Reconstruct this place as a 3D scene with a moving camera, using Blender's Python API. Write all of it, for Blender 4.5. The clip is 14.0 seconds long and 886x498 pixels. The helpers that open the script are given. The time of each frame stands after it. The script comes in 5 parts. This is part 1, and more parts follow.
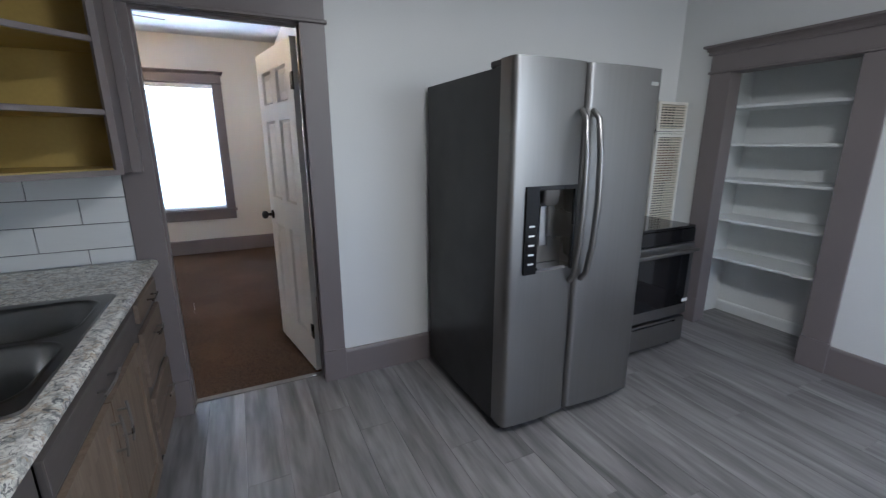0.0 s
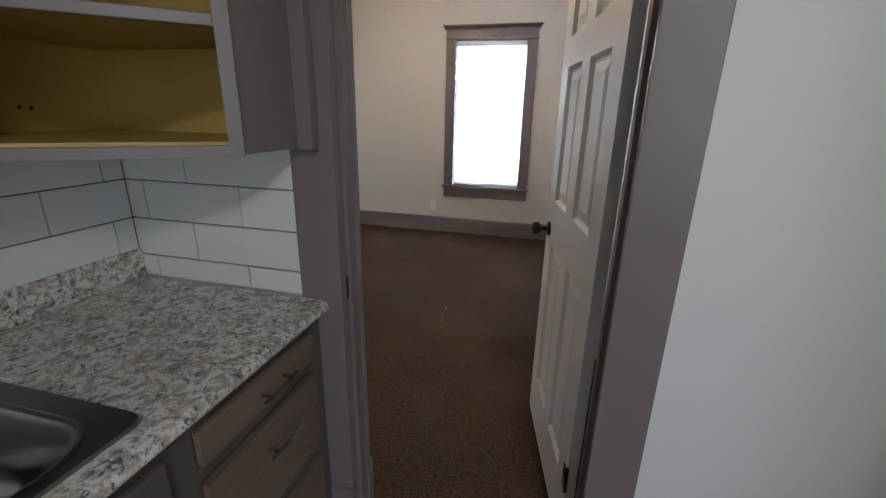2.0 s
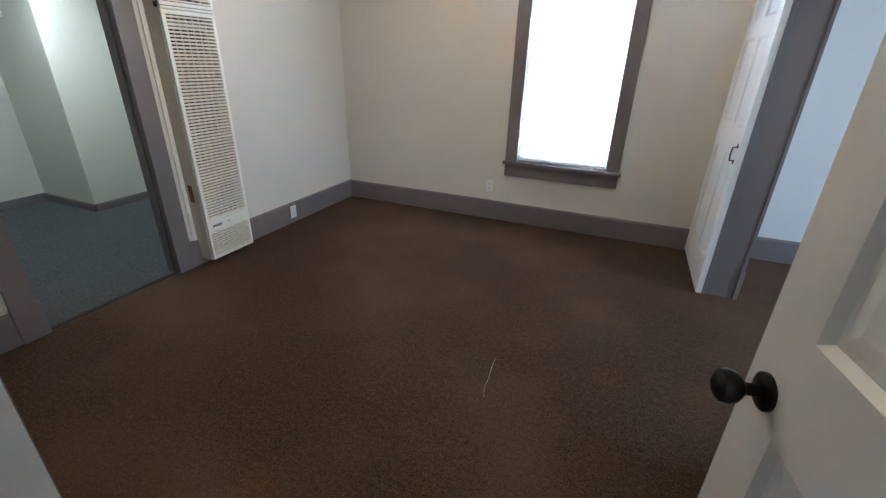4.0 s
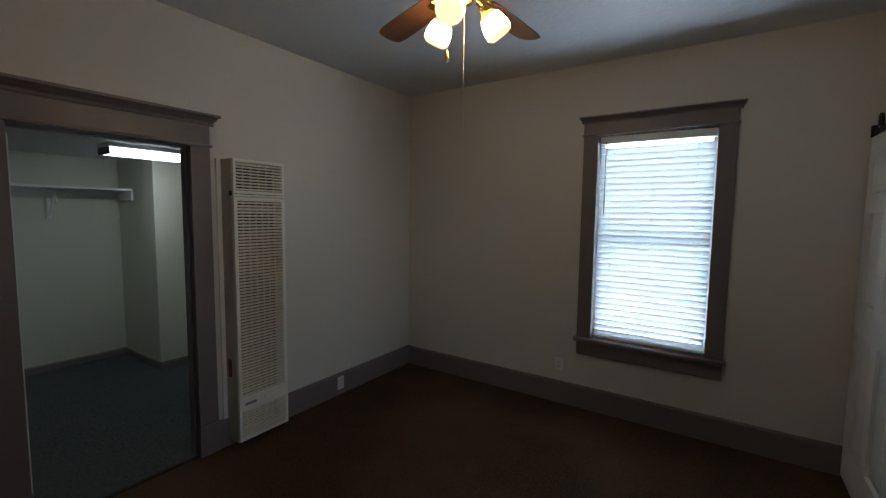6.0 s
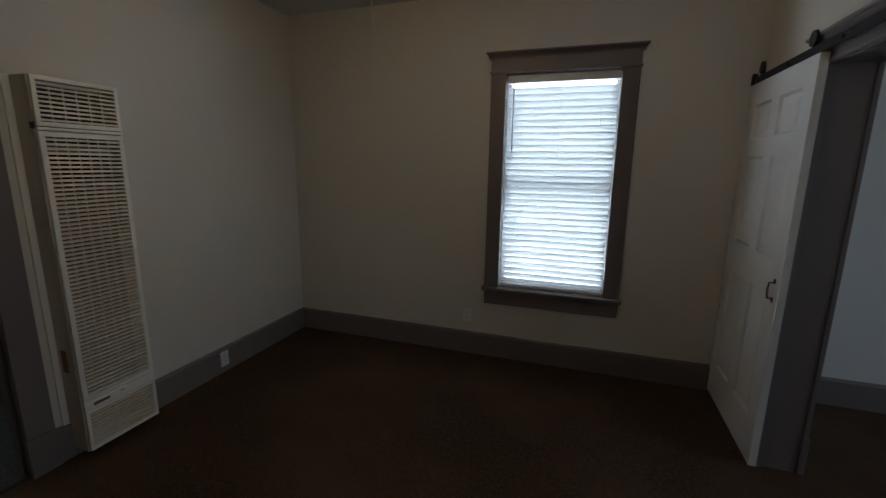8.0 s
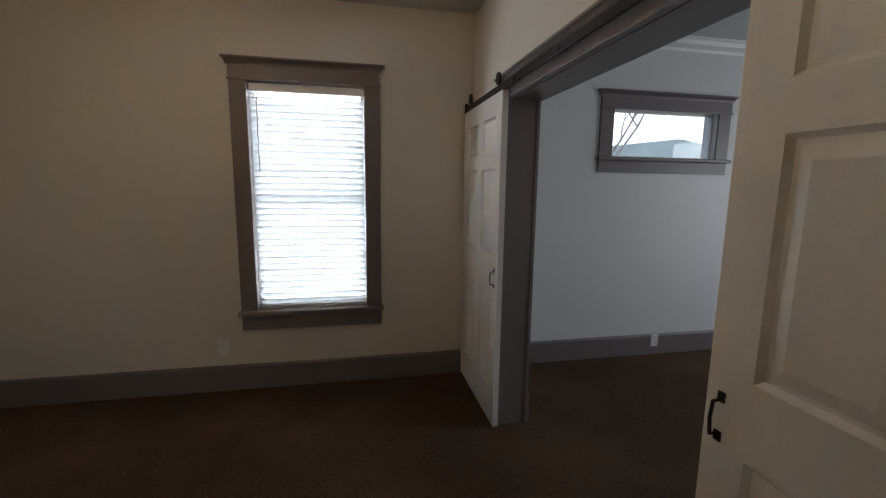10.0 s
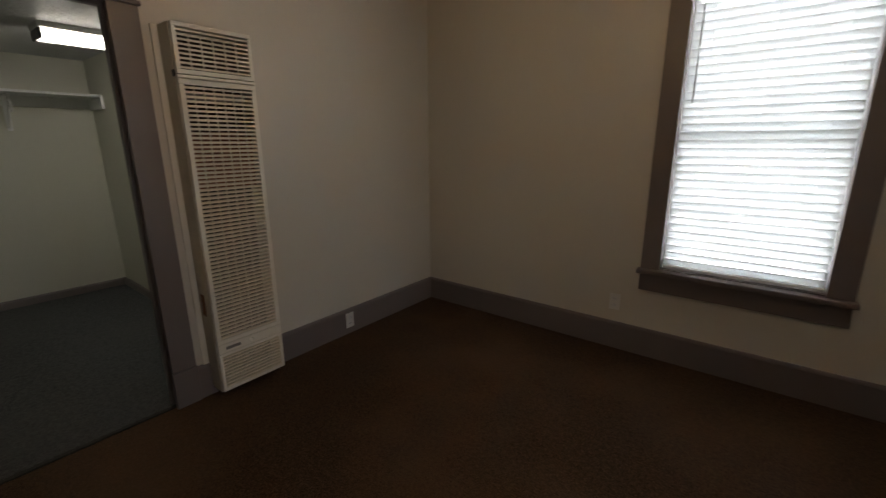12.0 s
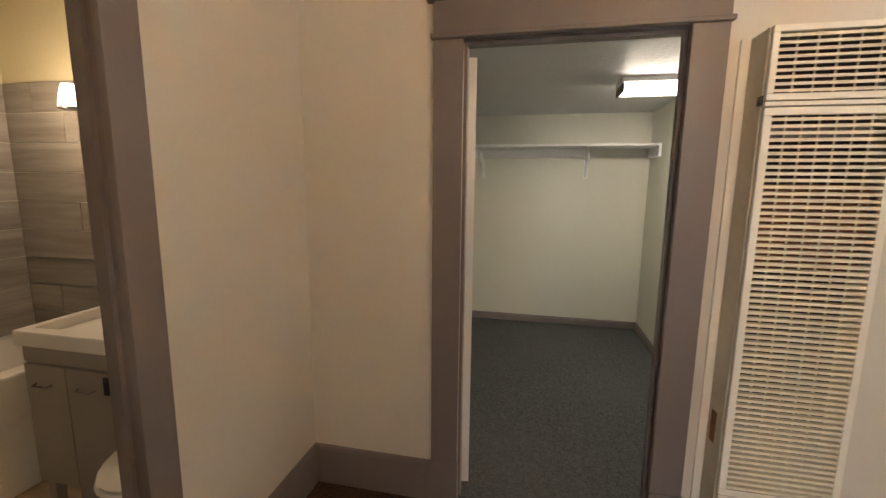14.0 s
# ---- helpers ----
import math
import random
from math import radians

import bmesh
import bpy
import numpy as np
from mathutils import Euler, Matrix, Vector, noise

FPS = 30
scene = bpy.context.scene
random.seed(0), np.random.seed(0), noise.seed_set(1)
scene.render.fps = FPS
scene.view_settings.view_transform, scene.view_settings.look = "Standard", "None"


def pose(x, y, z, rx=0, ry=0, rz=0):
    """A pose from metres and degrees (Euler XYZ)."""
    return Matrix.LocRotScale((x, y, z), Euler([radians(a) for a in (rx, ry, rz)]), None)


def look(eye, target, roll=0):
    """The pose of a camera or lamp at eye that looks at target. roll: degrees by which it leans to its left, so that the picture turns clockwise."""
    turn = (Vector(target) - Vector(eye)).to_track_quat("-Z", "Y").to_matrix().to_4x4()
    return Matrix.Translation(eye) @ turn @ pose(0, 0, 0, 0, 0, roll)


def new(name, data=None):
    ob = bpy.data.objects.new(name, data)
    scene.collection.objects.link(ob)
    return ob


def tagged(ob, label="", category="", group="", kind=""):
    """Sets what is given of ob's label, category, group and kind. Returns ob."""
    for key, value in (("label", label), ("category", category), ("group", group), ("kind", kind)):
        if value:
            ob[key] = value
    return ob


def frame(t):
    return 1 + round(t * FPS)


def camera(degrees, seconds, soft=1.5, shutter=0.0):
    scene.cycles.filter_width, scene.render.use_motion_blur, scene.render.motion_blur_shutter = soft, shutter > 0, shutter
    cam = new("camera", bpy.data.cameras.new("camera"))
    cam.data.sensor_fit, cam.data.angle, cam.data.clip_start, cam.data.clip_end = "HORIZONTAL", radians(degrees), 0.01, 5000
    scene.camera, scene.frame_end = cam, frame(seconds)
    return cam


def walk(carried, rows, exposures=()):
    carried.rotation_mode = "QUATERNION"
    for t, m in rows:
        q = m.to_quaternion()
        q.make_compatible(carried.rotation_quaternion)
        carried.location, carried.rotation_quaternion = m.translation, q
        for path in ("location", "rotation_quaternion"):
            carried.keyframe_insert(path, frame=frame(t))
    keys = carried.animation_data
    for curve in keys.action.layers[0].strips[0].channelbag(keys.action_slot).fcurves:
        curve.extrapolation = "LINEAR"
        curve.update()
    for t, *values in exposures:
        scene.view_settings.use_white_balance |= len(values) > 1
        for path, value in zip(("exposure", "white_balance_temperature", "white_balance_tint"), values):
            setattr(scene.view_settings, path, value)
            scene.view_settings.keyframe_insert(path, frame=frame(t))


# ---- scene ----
cam = camera(92.9, 14.0, soft=1.3, shutter=0.1)
PATH = [
    (0, (0.375, -2.499, 1.475), (1.213, -0.75, 0.984), -0.1),
    (0.5, (0.466, -2.144, 1.477), (0.807, -0.237, 0.981), 0.4),
    (1, (0.521, -1.807, 1.447), (0.541, 0.119, 0.911), 0.8),
    (1.5, (0.59, -1.426, 1.455), (0.263, 0.459, 0.872), 0.8),
    (2, (0.56, -1.036, 1.438), (0.096, 0.81, 0.823), 1.2),
    (2.2, (0.531, -0.879, 1.433), (0.053, 0.96, 0.808), 1.1),
    (4.3, (0.283, 0.243, 1.45), (-0.46, 1.908, 0.626), 1.2),
    (4.5, (0.306, 0.333, 1.488), (-0.473, 1.993, 0.688), 0.9),
    (5, (0.276, 0.455, 1.528), (-0.675, 2.132, 0.996), 0.9),
    (5.5, (0.266, 0.521, 1.572), (-0.78, 2.199, 1.277), 0.7),
    (6, (0.257, 0.551, 1.591), (-0.851, 2.207, 1.424), 0.7),
    (6.5, (0.28, 0.579, 1.629), (-0.85, 2.229, 1.658), 0.6),
    (7, (0.233, 0.622, 1.623), (-0.881, 2.283, 1.619), 0.7),
    (7.5, (0.092, 0.714, 1.592), (-0.889, 2.448, 1.422), 0.7),
    (8, (0.015, 0.772, 1.556), (-0.611, 2.63, 1.163), 0.8),
    (8.5, (0.071, 0.773, 1.54), (-0.029, 2.714, 1.068), 0.7),
    (9, (0.098, 0.731, 1.539), (0.417, 2.674, 1.187), 0.7),
    (9.2, (0.099, 0.727, 1.547), (0.538, 2.658, 1.266), 0.7),
    (11.5, (0.146, 1.099, 1.403), (-0.306, 3.008, 1.014), 0.2),
    (12, (-0.114, 1.16, 1.386), (-1.308, 2.688, 0.897), -0.3),
    (12.5, (-0.396, 1.223, 1.388), (-2.036, 2.255, 0.892), 0.5),
    (13, (-0.6, 1.283, 1.42), (-2.466, 1.84, 0.967), 1.0),
    (13.5, (-0.677, 1.399, 1.436), (-2.651, 1.454, 1.118), 0.5),
    (14, (-0.787, 1.35, 1.433), (-2.72, 0.933, 1.128), 0.6),
]
EXPOSURES = [(0.0, 1.7, 5300, 18), (0.5, 1.6, 5350, 19), (1.5, 1.65, 5600, 20), (2.2, 1.5, 5750, 18), (4.3, 1.75, 5500, 12), (4.5, 1.75, 5500, 12), (5.0, 1.1, 5650, 13), (5.5, 0.1, 5800, 13), (6.0, -0.55, 5850, 12), (6.5, -0.78, 5950, 14), (7.5, -0.85, 6050, 14), (8.0, -0.8, 6200, 13), (8.5, -0.5, 6450, 15), (9.2, 0.1, 6650, 18), (11.5, -0.4, 6900, 16), (12.0, -0.3, 7500, 19), (12.5, 0.7, 9400, 26), (13.0, 1.45, 9000, 24), (13.5, 1.4, 8500, 24), (14.0, 1.55, 8200, 23)]
WINDOW_W, FRONT_W, KITCHEN_FILL_W, KITCHEN_LAMP_W, CLOSET_W, BATH_W, FAN_GLOW = 62.0, 30.0, 6.5, 12.5, 1.4, 3.8, 45.0
walk(cam, [(t, look(eye, target, roll)) for t, eye, target, roll in PATH], EXPOSURES)

# ---- world and light ----
world = bpy.data.worlds.new("sky")
scene.world = world
world.use_nodes = True
wn = world.node_tree
sky = wn.nodes.new("ShaderNodeTexSky")
sky.sky_type, sky.sun_disc = "NISHITA", False
sky.dust_density, sky.ozone_density = 0.3, 3.0
sky.sun_elevation, sky.sun_rotation = radians(48), radians(200)
wn.nodes["Background"].inputs["Strength"].default_value = 0.15
wn.links.new(sky.outputs[0], wn.nodes["Background"].inputs["Color"])


def lamp(name, kind, m, power, colour, size=0.1, size_y=None):
    data = bpy.data.lights.new(name, kind)
    data.energy, data.color = power, colour
    if kind == "AREA":
        data.shape, data.size, data.size_y = "RECTANGLE", size, size_y or size
    elif kind == "SUN":
        data.angle = radians(10)
    else:
        data.shadow_soft_size = size
    ob = new(name, data)
    ob.matrix_world = m
    return ob


DAY = (0.80, 0.91, 1.0)
lamp("sun", "SUN", look((0, -8, 10), (0, 0, 0)), 1.5, (1.0, 0.96, 0.9))
lamp("window_light", "AREA", look((-0.225, 4.24, 1.41), (-0.225, 0, 1.41)), WINDOW_W, DAY, 0.95, 1.75)
# Unseen window assumed in the east wall, added to light the front room.
lamp("front_room_fill_light", "AREA", look((5.3, 2.0, 1.5), (0, 2.0, 1.3)), FRONT_W, DAY, 1.5, 1.5)
# Area lamp in an unseen south window, both added to brighten the kitchen.
lamp("kitchen_fill_light", "AREA", look((2.5, -4.55, 1.6), (2.5, 0, 1.4)), KITCHEN_FILL_W, (0.99, 1.0, 0.86), 1.3, 1.2)
lamp("kitchen_lamp_light", "AREA", look((1.45, -2.45, 2.64), (1.45, -2.45, 0)), KITCHEN_LAMP_W, (1.0, 0.94, 0.75), 0.34, 0.34)
lamp("closet_lamp_light", "AREA", look((-3.88, 2.16, 2.015), (-3.88, 2.16, 0)), CLOSET_W, (0.93, 1.0, 0.93), 0.16, 0.56)
lamp("bath_lamp_light", "POINT", pose(-2.28, -0.88, 1.78), BATH_W, (1.0, 0.86, 0.66), 0.06)


# ---- materials ----
def nodes_of(name):
    m = bpy.data.materials.new(name)
    m.use_nodes = True
    return m, m.node_tree, m.node_tree.nodes["Principled BSDF"]


def ramp(tree, fac, stops):
    r = tree.nodes.new("ShaderNodeValToRGB")
    tree.links.new(fac, r.inputs[0])
    e = r.color_ramp.elements
    e[0].position, e[0].color = stops[0][0], (*stops[0][1], 1)
    e[1].position, e[1].color = stops[-1][0], (*stops[-1][1], 1)
    for p, c in stops[1:-1]:
        k = e.new(p)
        k.color = (*c, 1)
    return r.outputs[0]


def noise_tex(tree, scale, stretch=(1, 1, 1), detail=4.0, rough=0.55, kind="Object", distort=0.0):
    co = tree.nodes.new("ShaderNodeTexCoord")
    mp = tree.nodes.new("ShaderNodeMapping")
    mp.inputs["Scale"].default_value = stretch
    tree.links.new(co.outputs[kind], mp.inputs["Vector"])
    n = tree.nodes.new("ShaderNodeTexNoise")
    n.inputs["Scale"].default_value, n.inputs["Detail"].default_value = scale, detail
    n.inputs["Roughness"].default_value, n.inputs["Distortion"].default_value = rough, distort
    tree.links.new(mp.outputs[0], n.inputs["Vector"])
    return n.outputs["Fac"]


def blend(tree, a, b, fac=0.5, mode="MIX"):
    m = tree.nodes.new("ShaderNodeMix")
    m.data_type, m.blend_type = "RGBA", mode
    for value, socket in ((fac, m.inputs[0]), (a, m.inputs[6]), (b, m.inputs[7])):
        if hasattr(value, "is_linked"):
            tree.links.new(value, socket)
        else:
            socket.default_value = value if isinstance(value, float) else (*value, 1)
    return m.outputs[2]


def relief(tree, bsdf, height, strength, distance=0.002):
    b = tree.nodes.new("ShaderNodeBump")
    b.inputs["Strength"].default_value, b.inputs["Distance"].default_value = strength, distance
    tree.links.new(height, b.inputs["Height"])
    tree.links.new(b.outputs[0], bsdf.inputs["Normal"])


def surface(name, colour, rough=0.5, metal=0.0, vary=0.12, coarse=1.5, fine=40.0, bump=0.15, depth=0.002, stretch=(1, 1, 1), spread=0.15, coat=0.0):
    """A plain surface with slow stains, fine grain and relief."""
    m, t, b = nodes_of(name)
    dark = tuple(c * (1 - vary) for c in colour)
    light = tuple(min(1, c * (1 + vary * 0.6)) for c in colour)
    slow = ramp(t, noise_tex(t, coarse, stretch), [(0.3, dark), (0.7, light)])
    grain = noise_tex(t, fine, stretch, 3.0)
    col = blend(t, slow, ramp(t, grain, [(0.3, dark), (0.75, light)]), 0.4)
    t.links.new(col, b.inputs["Base Color"])
    r = t.nodes.new("ShaderNodeMapRange")
    r.inputs["To Min"].default_value, r.inputs["To Max"].default_value = max(0.02, rough - spread), min(1, rough + spread)
    t.links.new(noise_tex(t, coarse * 3, stretch), r.inputs["Value"])
    t.links.new(r.outputs[0], b.inputs["Roughness"])
    b.inputs["Metallic"].default_value = metal
    b.inputs["Coat Weight"].default_value = coat
    if bump:
        relief(t, b, grain, bump, depth)
    return m


def carpet(name, low, high, stain):
    m, t, b = nodes_of(name)
    tuft = noise_tex(t, 120, (1, 1, 1), 3.0, 0.7)
    pile = noise_tex(t, 42, (1, 1, 1), 4.0, 0.7)
    patch = noise_tex(t, 1.1, (1, 1, 1), 3.0, 0.5)
    col = ramp(t, tuft, [(0.36, low), (0.66, high)])
    col = blend(t, col, ramp(t, pile, [(0.36, low), (0.62, high)]), 0.30)
    col = blend(t, col, stain, ramp(t, patch, [(0.45, (0, 0, 0)), (0.75, (0.55, 0.55, 0.55))]))
    t.links.new(col, b.inputs["Base Color"])
    b.inputs["Roughness"].default_value = 1.0
    b.inputs["Specular IOR Level"].default_value = 0.05
    b.inputs["Sheen Weight"].default_value = 0.04
    relief(t, b, tuft, 0.9, 0.006)
    return m


def streaked(name, dark, mid, light, along, scale, rough=0.45, per_object=0.25, bump=0.12, coat=0.0, pull=0.07, warp=0.8):
    """Wood or wood-look grain that runs along one axis."""
    m, t, b = nodes_of(name)
    info = t.nodes.new("ShaderNodeObjectInfo")
    co = t.nodes.new("ShaderNodeTexCoord")
    shift = t.nodes.new("ShaderNodeVectorMath")
    shift.operation = "MULTIPLY_ADD"
    comb = t.nodes.new("ShaderNodeCombineXYZ")
    for n in range(3):
        t.links.new(info.outputs["Random"], comb.inputs[n])
    t.links.new(comb.outputs[0], shift.inputs[0])
    shift.inputs[1].default_value = (37.0, 91.0, 53.0)
    t.links.new(co.outputs["Object"], shift.inputs[2])
    facs = []
    for k, (s, d) in enumerate(((scale, 5.0), (scale * 5, 3.0))):
        mp = t.nodes.new("ShaderNodeMapping")
        mp.inputs["Scale"].default_value = [pull if n == along else 1.0 for n in range(3)]
        t.links.new(shift.outputs[0], mp.inputs["Vector"])
        n = t.nodes.new("ShaderNodeTexNoise")
        n.inputs["Scale"].default_value, n.inputs["Detail"].default_value = s, d
        n.inputs["Distortion"].default_value = warp if k == 0 else 0.2
        t.links.new(mp.outputs[0], n.inputs["Vector"])
        facs.append(n.outputs["Fac"])
    col = blend(t, ramp(t, facs[0], [(0.28, dark), (0.5, mid), (0.72, light)]), ramp(t, facs[1], [(0.3, dark), (0.7, light)]), 0.3)
    tone = ramp(t, info.outputs["Random"], [(0.0, (1 - per_object,) * 3), (1.0, (1, 1, 1))])
    col = blend(t, col, tone, 1.0, "MULTIPLY")
    t.links.new(col, b.inputs["Base Color"])
    b.inputs["Roughness"].default_value = rough
    b.inputs["Coat Weight"].default_value = coat
    relief(t, b, facs[1], bump, 0.001)
    return m


def laminate_stone(name):
    """Cream laminate with grey clouds, tan patches and crisp charcoal flecks."""
    m, t, b = nodes_of(name)
    cloud = noise_tex(t, 30, (1, 1, 1), 6.0, 0.7, distort=1.0)
    tan = noise_tex(t, 24, (1, 1, 1.3), 5.0, 0.68, distort=1.6)
    fleck = noise_tex(t, 48, (1, 1, 1), 6.0, 0.72, distort=1.4)
    pepper = noise_tex(t, 120, (1, 1, 1), 3.0, 0.6, distort=0.5)
    col = ramp(t, cloud, [(0.34, (0.20, 0.205, 0.20)), (0.45, (0.42, 0.42, 0.395)), (0.54, (0.74, 0.73, 0.68)), (0.66, (0.62, 0.62, 0.60))])
    col = blend(t, col, (0.36, 0.265, 0.165), ramp(t, tan, [(0.52, (0, 0, 0)), (0.62, (0.75, 0.75, 0.75))]))
    col = blend(t, col, (0.055, 0.058, 0.066), ramp(t, fleck, [(0.555, (0, 0, 0)), (0.585, (0.9, 0.9, 0.9))]))
    col = blend(t, col, (0.16, 0.15, 0.145), ramp(t, pepper, [(0.60, (0, 0, 0)), (0.66, (0.7, 0.7, 0.7))]))
    t.links.new(col, b.inputs["Base Color"])
    b.inputs["Roughness"].default_value = 0.28
    relief(t, b, fleck, 0.05, 0.001)
    return m


def brushed(name, colour, rough, stretch, metal=1.0):
    m, t, b = nodes_of(name)
    line = noise_tex(t, 60, stretch, 3.0, 0.6)
    cloud = noise_tex(t, 3.0, (1, 1, 1), 3.0)
    lo = tuple(c * 0.88 for c in colour)
    t.links.new(blend(t, ramp(t, line, [(0.2, lo), (0.8, colour)]), ramp(t, cloud, [(0.3, lo), (0.7, colour)]), 0.4), b.inputs["Base Color"])
    r = t.nodes.new("ShaderNodeMapRange")
    r.inputs["To Min"].default_value, r.inputs["To Max"].default_value = rough * 0.75, rough * 1.25
    t.links.new(cloud, r.inputs["Value"])
    t.links.new(r.outputs[0], b.inputs["Roughness"])
    b.inputs["Metallic"].default_value = metal
    relief(t, b, line, 0.04, 0.0006)
    return m


def glow(name, colour, strength):
    m, t, b = nodes_of(name)
    b.inputs["Base Color"].default_value = (*colour, 1)
    b.inputs["Emission Color"].default_value = (*colour, 1)
    b.inputs["Emission Strength"].default_value = strength
    b.inputs["Roughness"].default_value = 0.3
    return m


def clear_glass(name):
    m, t, b = nodes_of(name)
    b.inputs["Base Color"].default_value = (0.96, 0.98, 0.97, 1)
    b.inputs["Roughness"].default_value = 0.02
    b.inputs["Transmission Weight"].default_value = 1.0
    b.inputs["IOR"].default_value = 1.45
    return m


def slat_paint(name):
    m, t, b = nodes_of(name)
    b.inputs["Base Color"].default_value = (0.86, 0.87, 0.86, 1)
    b.inputs["Roughness"].default_value = 0.4
    back = t.nodes.new("ShaderNodeBsdfTranslucent")
    back.inputs["Color"].default_value = (0.90, 0.94, 0.96, 1)
    mix = t.nodes.new("ShaderNodeMixShader")
    mix.inputs[0].default_value = 0.33
    t.links.new(b.outputs[0], mix.inputs[1])
    t.links.new(back.outputs[0], mix.inputs[2])
    t.links.new(mix.outputs[0], t.nodes["Material Output"].inputs["Surface"])
    return m


WALL = surface("wall_paint", (0.69, 0.657, 0.59), 0.36, vary=0.04, coarse=0.9, fine=130, bump=0.10, depth=0.0015)
WALL_KITCHEN = surface("kitchen_wall_paint", (0.74, 0.745, 0.73), 0.45, vary=0.04, coarse=0.8, fine=120, bump=0.12, depth=0.0015)
WALL_CLOSET = surface("closet_wall_paint", (0.69, 0.69, 0.60), 0.5, vary=0.05, coarse=0.8, fine=90, bump=0.15)
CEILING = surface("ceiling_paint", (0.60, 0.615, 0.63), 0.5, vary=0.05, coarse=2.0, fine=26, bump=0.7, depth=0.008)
TRIM = surface("trim_paint", (0.195, 0.168, 0.165), 0.38, vary=0.05, coarse=2.2, fine=90, bump=0.0, spread=0.03)
WHITE = surface("white_paint", (0.80, 0.80, 0.78), 0.38, vary=0.04, coarse=1.5, fine=50, bump=0.08)
SHELF_WHITE = surface("shelf_white_paint", (0.85, 0.87, 0.86), 0.45, vary=0.05, coarse=2.0, fine=50, bump=0.10)
CARPET = carpet("brown_carpet", (0.020, 0.0115, 0.0065), (0.130, 0.078, 0.047), (0.158, 0.098, 0.058))
CARPET_GREY = carpet("grey_carpet", (0.035, 0.039, 0.041), (0.135, 0.145, 0.148), (0.105, 0.110, 0.110))
VINYL = streaked("grey_vinyl_plank", (0.070, 0.066, 0.066), (0.190, 0.182, 0.181), (0.345, 0.332, 0.328), 1, 6.5, 0.30, 0.05, 0.12, pull=0.10, warp=1.5)
VINYL_WARM = streaked("warm_vinyl_plank", (0.16, 0.12, 0.07), (0.30, 0.24, 0.15), (0.44, 0.36, 0.25), 1, 7.0, 0.4, 0.2, 0.1)
SUBFLOOR = surface("dark_joint", (0.03, 0.028, 0.027), 0.8)
CABINET = streaked("stained_wood", (0.125, 0.090, 0.064), (0.195, 0.145, 0.104), (0.255, 0.196, 0.146), 2, 22.0, 0.5, 0.10, 0.2)
TAUPE_STAIN = surface("taupe_stain", (0.098, 0.086, 0.080), 0.42, vary=0.10, coarse=4, fine=60, bump=0.08, stretch=(1, 0.2, 1))
CABINET_DARK = streaked("dark_stained_wood", (0.022, 0.017, 0.015), (0.080, 0.064, 0.056), (0.165, 0.136, 0.118), 2, 17.0, 0.42, 0.15, 0.4, pull=0.12, warp=1.6)
CABINET_H = streaked("stained_wood_across", (0.105, 0.076, 0.056), (0.17, 0.126, 0.092), (0.225, 0.172, 0.130), 1, 22.0, 0.5, 0.10, 0.2)
YELLOW = surface("yellow_paint", (0.50, 0.365, 0.105), 0.5, vary=0.12, coarse=2.5, fine=60, bump=0.1)
STONE = laminate_stone("speckled_laminate")
TILE = surface("white_tile", (0.70, 0.71, 0.70), 0.34, vary=0.05, coarse=3.0, fine=30, bump=0.08, stretch=(0.3, 0.3, 4), spread=0.03)
LIGHT_GROUT = surface("light_grout", (0.52, 0.50, 0.45), 0.9)
GROUT = surface("dark_grout", (0.13, 0.13, 0.13), 0.9)
STEEL = brushed("brushed_steel", (0.295, 0.286, 0.278), 0.40, (1, 1, 0.02))
STEEL_SINK = brushed("sink_steel", (0.235, 0.231, 0.225), 0.30, (1, 0.05, 1))
CHROME = brushed("chrome", (0.72, 0.72, 0.72), 0.14, (1, 1, 1))
NICKEL = brushed("satin_nickel", (0.30, 0.285, 0.265), 0.28, (1, 1, 1))
FRIDGE_SIDE = surface("grey_enamel", (0.026, 0.0255, 0.025), 0.40, vary=0.06, fine=220, bump=0.12)
BLACK = surface("black_plastic", (0.012, 0.012, 0.013), 0.28, vary=0.1)
BLACK_GLASS = surface("black_glass", (0.008, 0.008, 0.009), 0.06, vary=0.1, bump=0, spread=0.03)
IRON = surface("black_iron", (0.012, 0.0115, 0.0115), 0.68, vary=0.2, bump=0.1)
BRONZE = surface("oiled_bronze", (0.020, 0.016, 0.014), 0.3, metal=0.6, vary=0.2)
LOUVRE = surface("warm_cream_enamel", (0.82, 0.745, 0.60), 0.42, vary=0.08, coarse=3.0, fine=60, bump=0.05)
HEATER = surface("cream_enamel", (0.88, 0.85, 0.77), 0.36, vary=0.05, coarse=2.0, fine=60, bump=0.05)
# Near-black: the shade in the gaps between louvres is put into this colour.
HEATER_IN = surface("shaded_heater_inside", (0.035, 0.025, 0.018), 0.6, vary=0.5, coarse=6.0)
# Darker cream enamel: shade on the sides and recessed ribs put into colour.
HEATER_SHADED = surface("shaded_cream_enamel", (0.64, 0.59, 0.49), 0.5, vary=0.15, coarse=3.0)
RUST = surface("rusted_steel", (0.22, 0.085, 0.035), 0.7, vary=0.5, coarse=7.0)
BRASS = brushed("polished_brass", (0.84, 0.60, 0.23), 0.24, (1, 1, 1))
BLADE = streaked("walnut_blade", (0.06, 0.024, 0.010), (0.14, 0.058, 0.024), (0.22, 0.10, 0.045), 0, 12.0, 0.35, 0.1, 0.1, 0.2)
SHADE = glow("lit_glass_shade", (1.0, 0.70, 0.37), FAN_GLOW)
# Bulb falloff towards neck and rim, put into two dimmer amber glows.
SHADE_NECK = glow("dim_glow_neck", (1.0, 0.52, 0.12), 1.7)
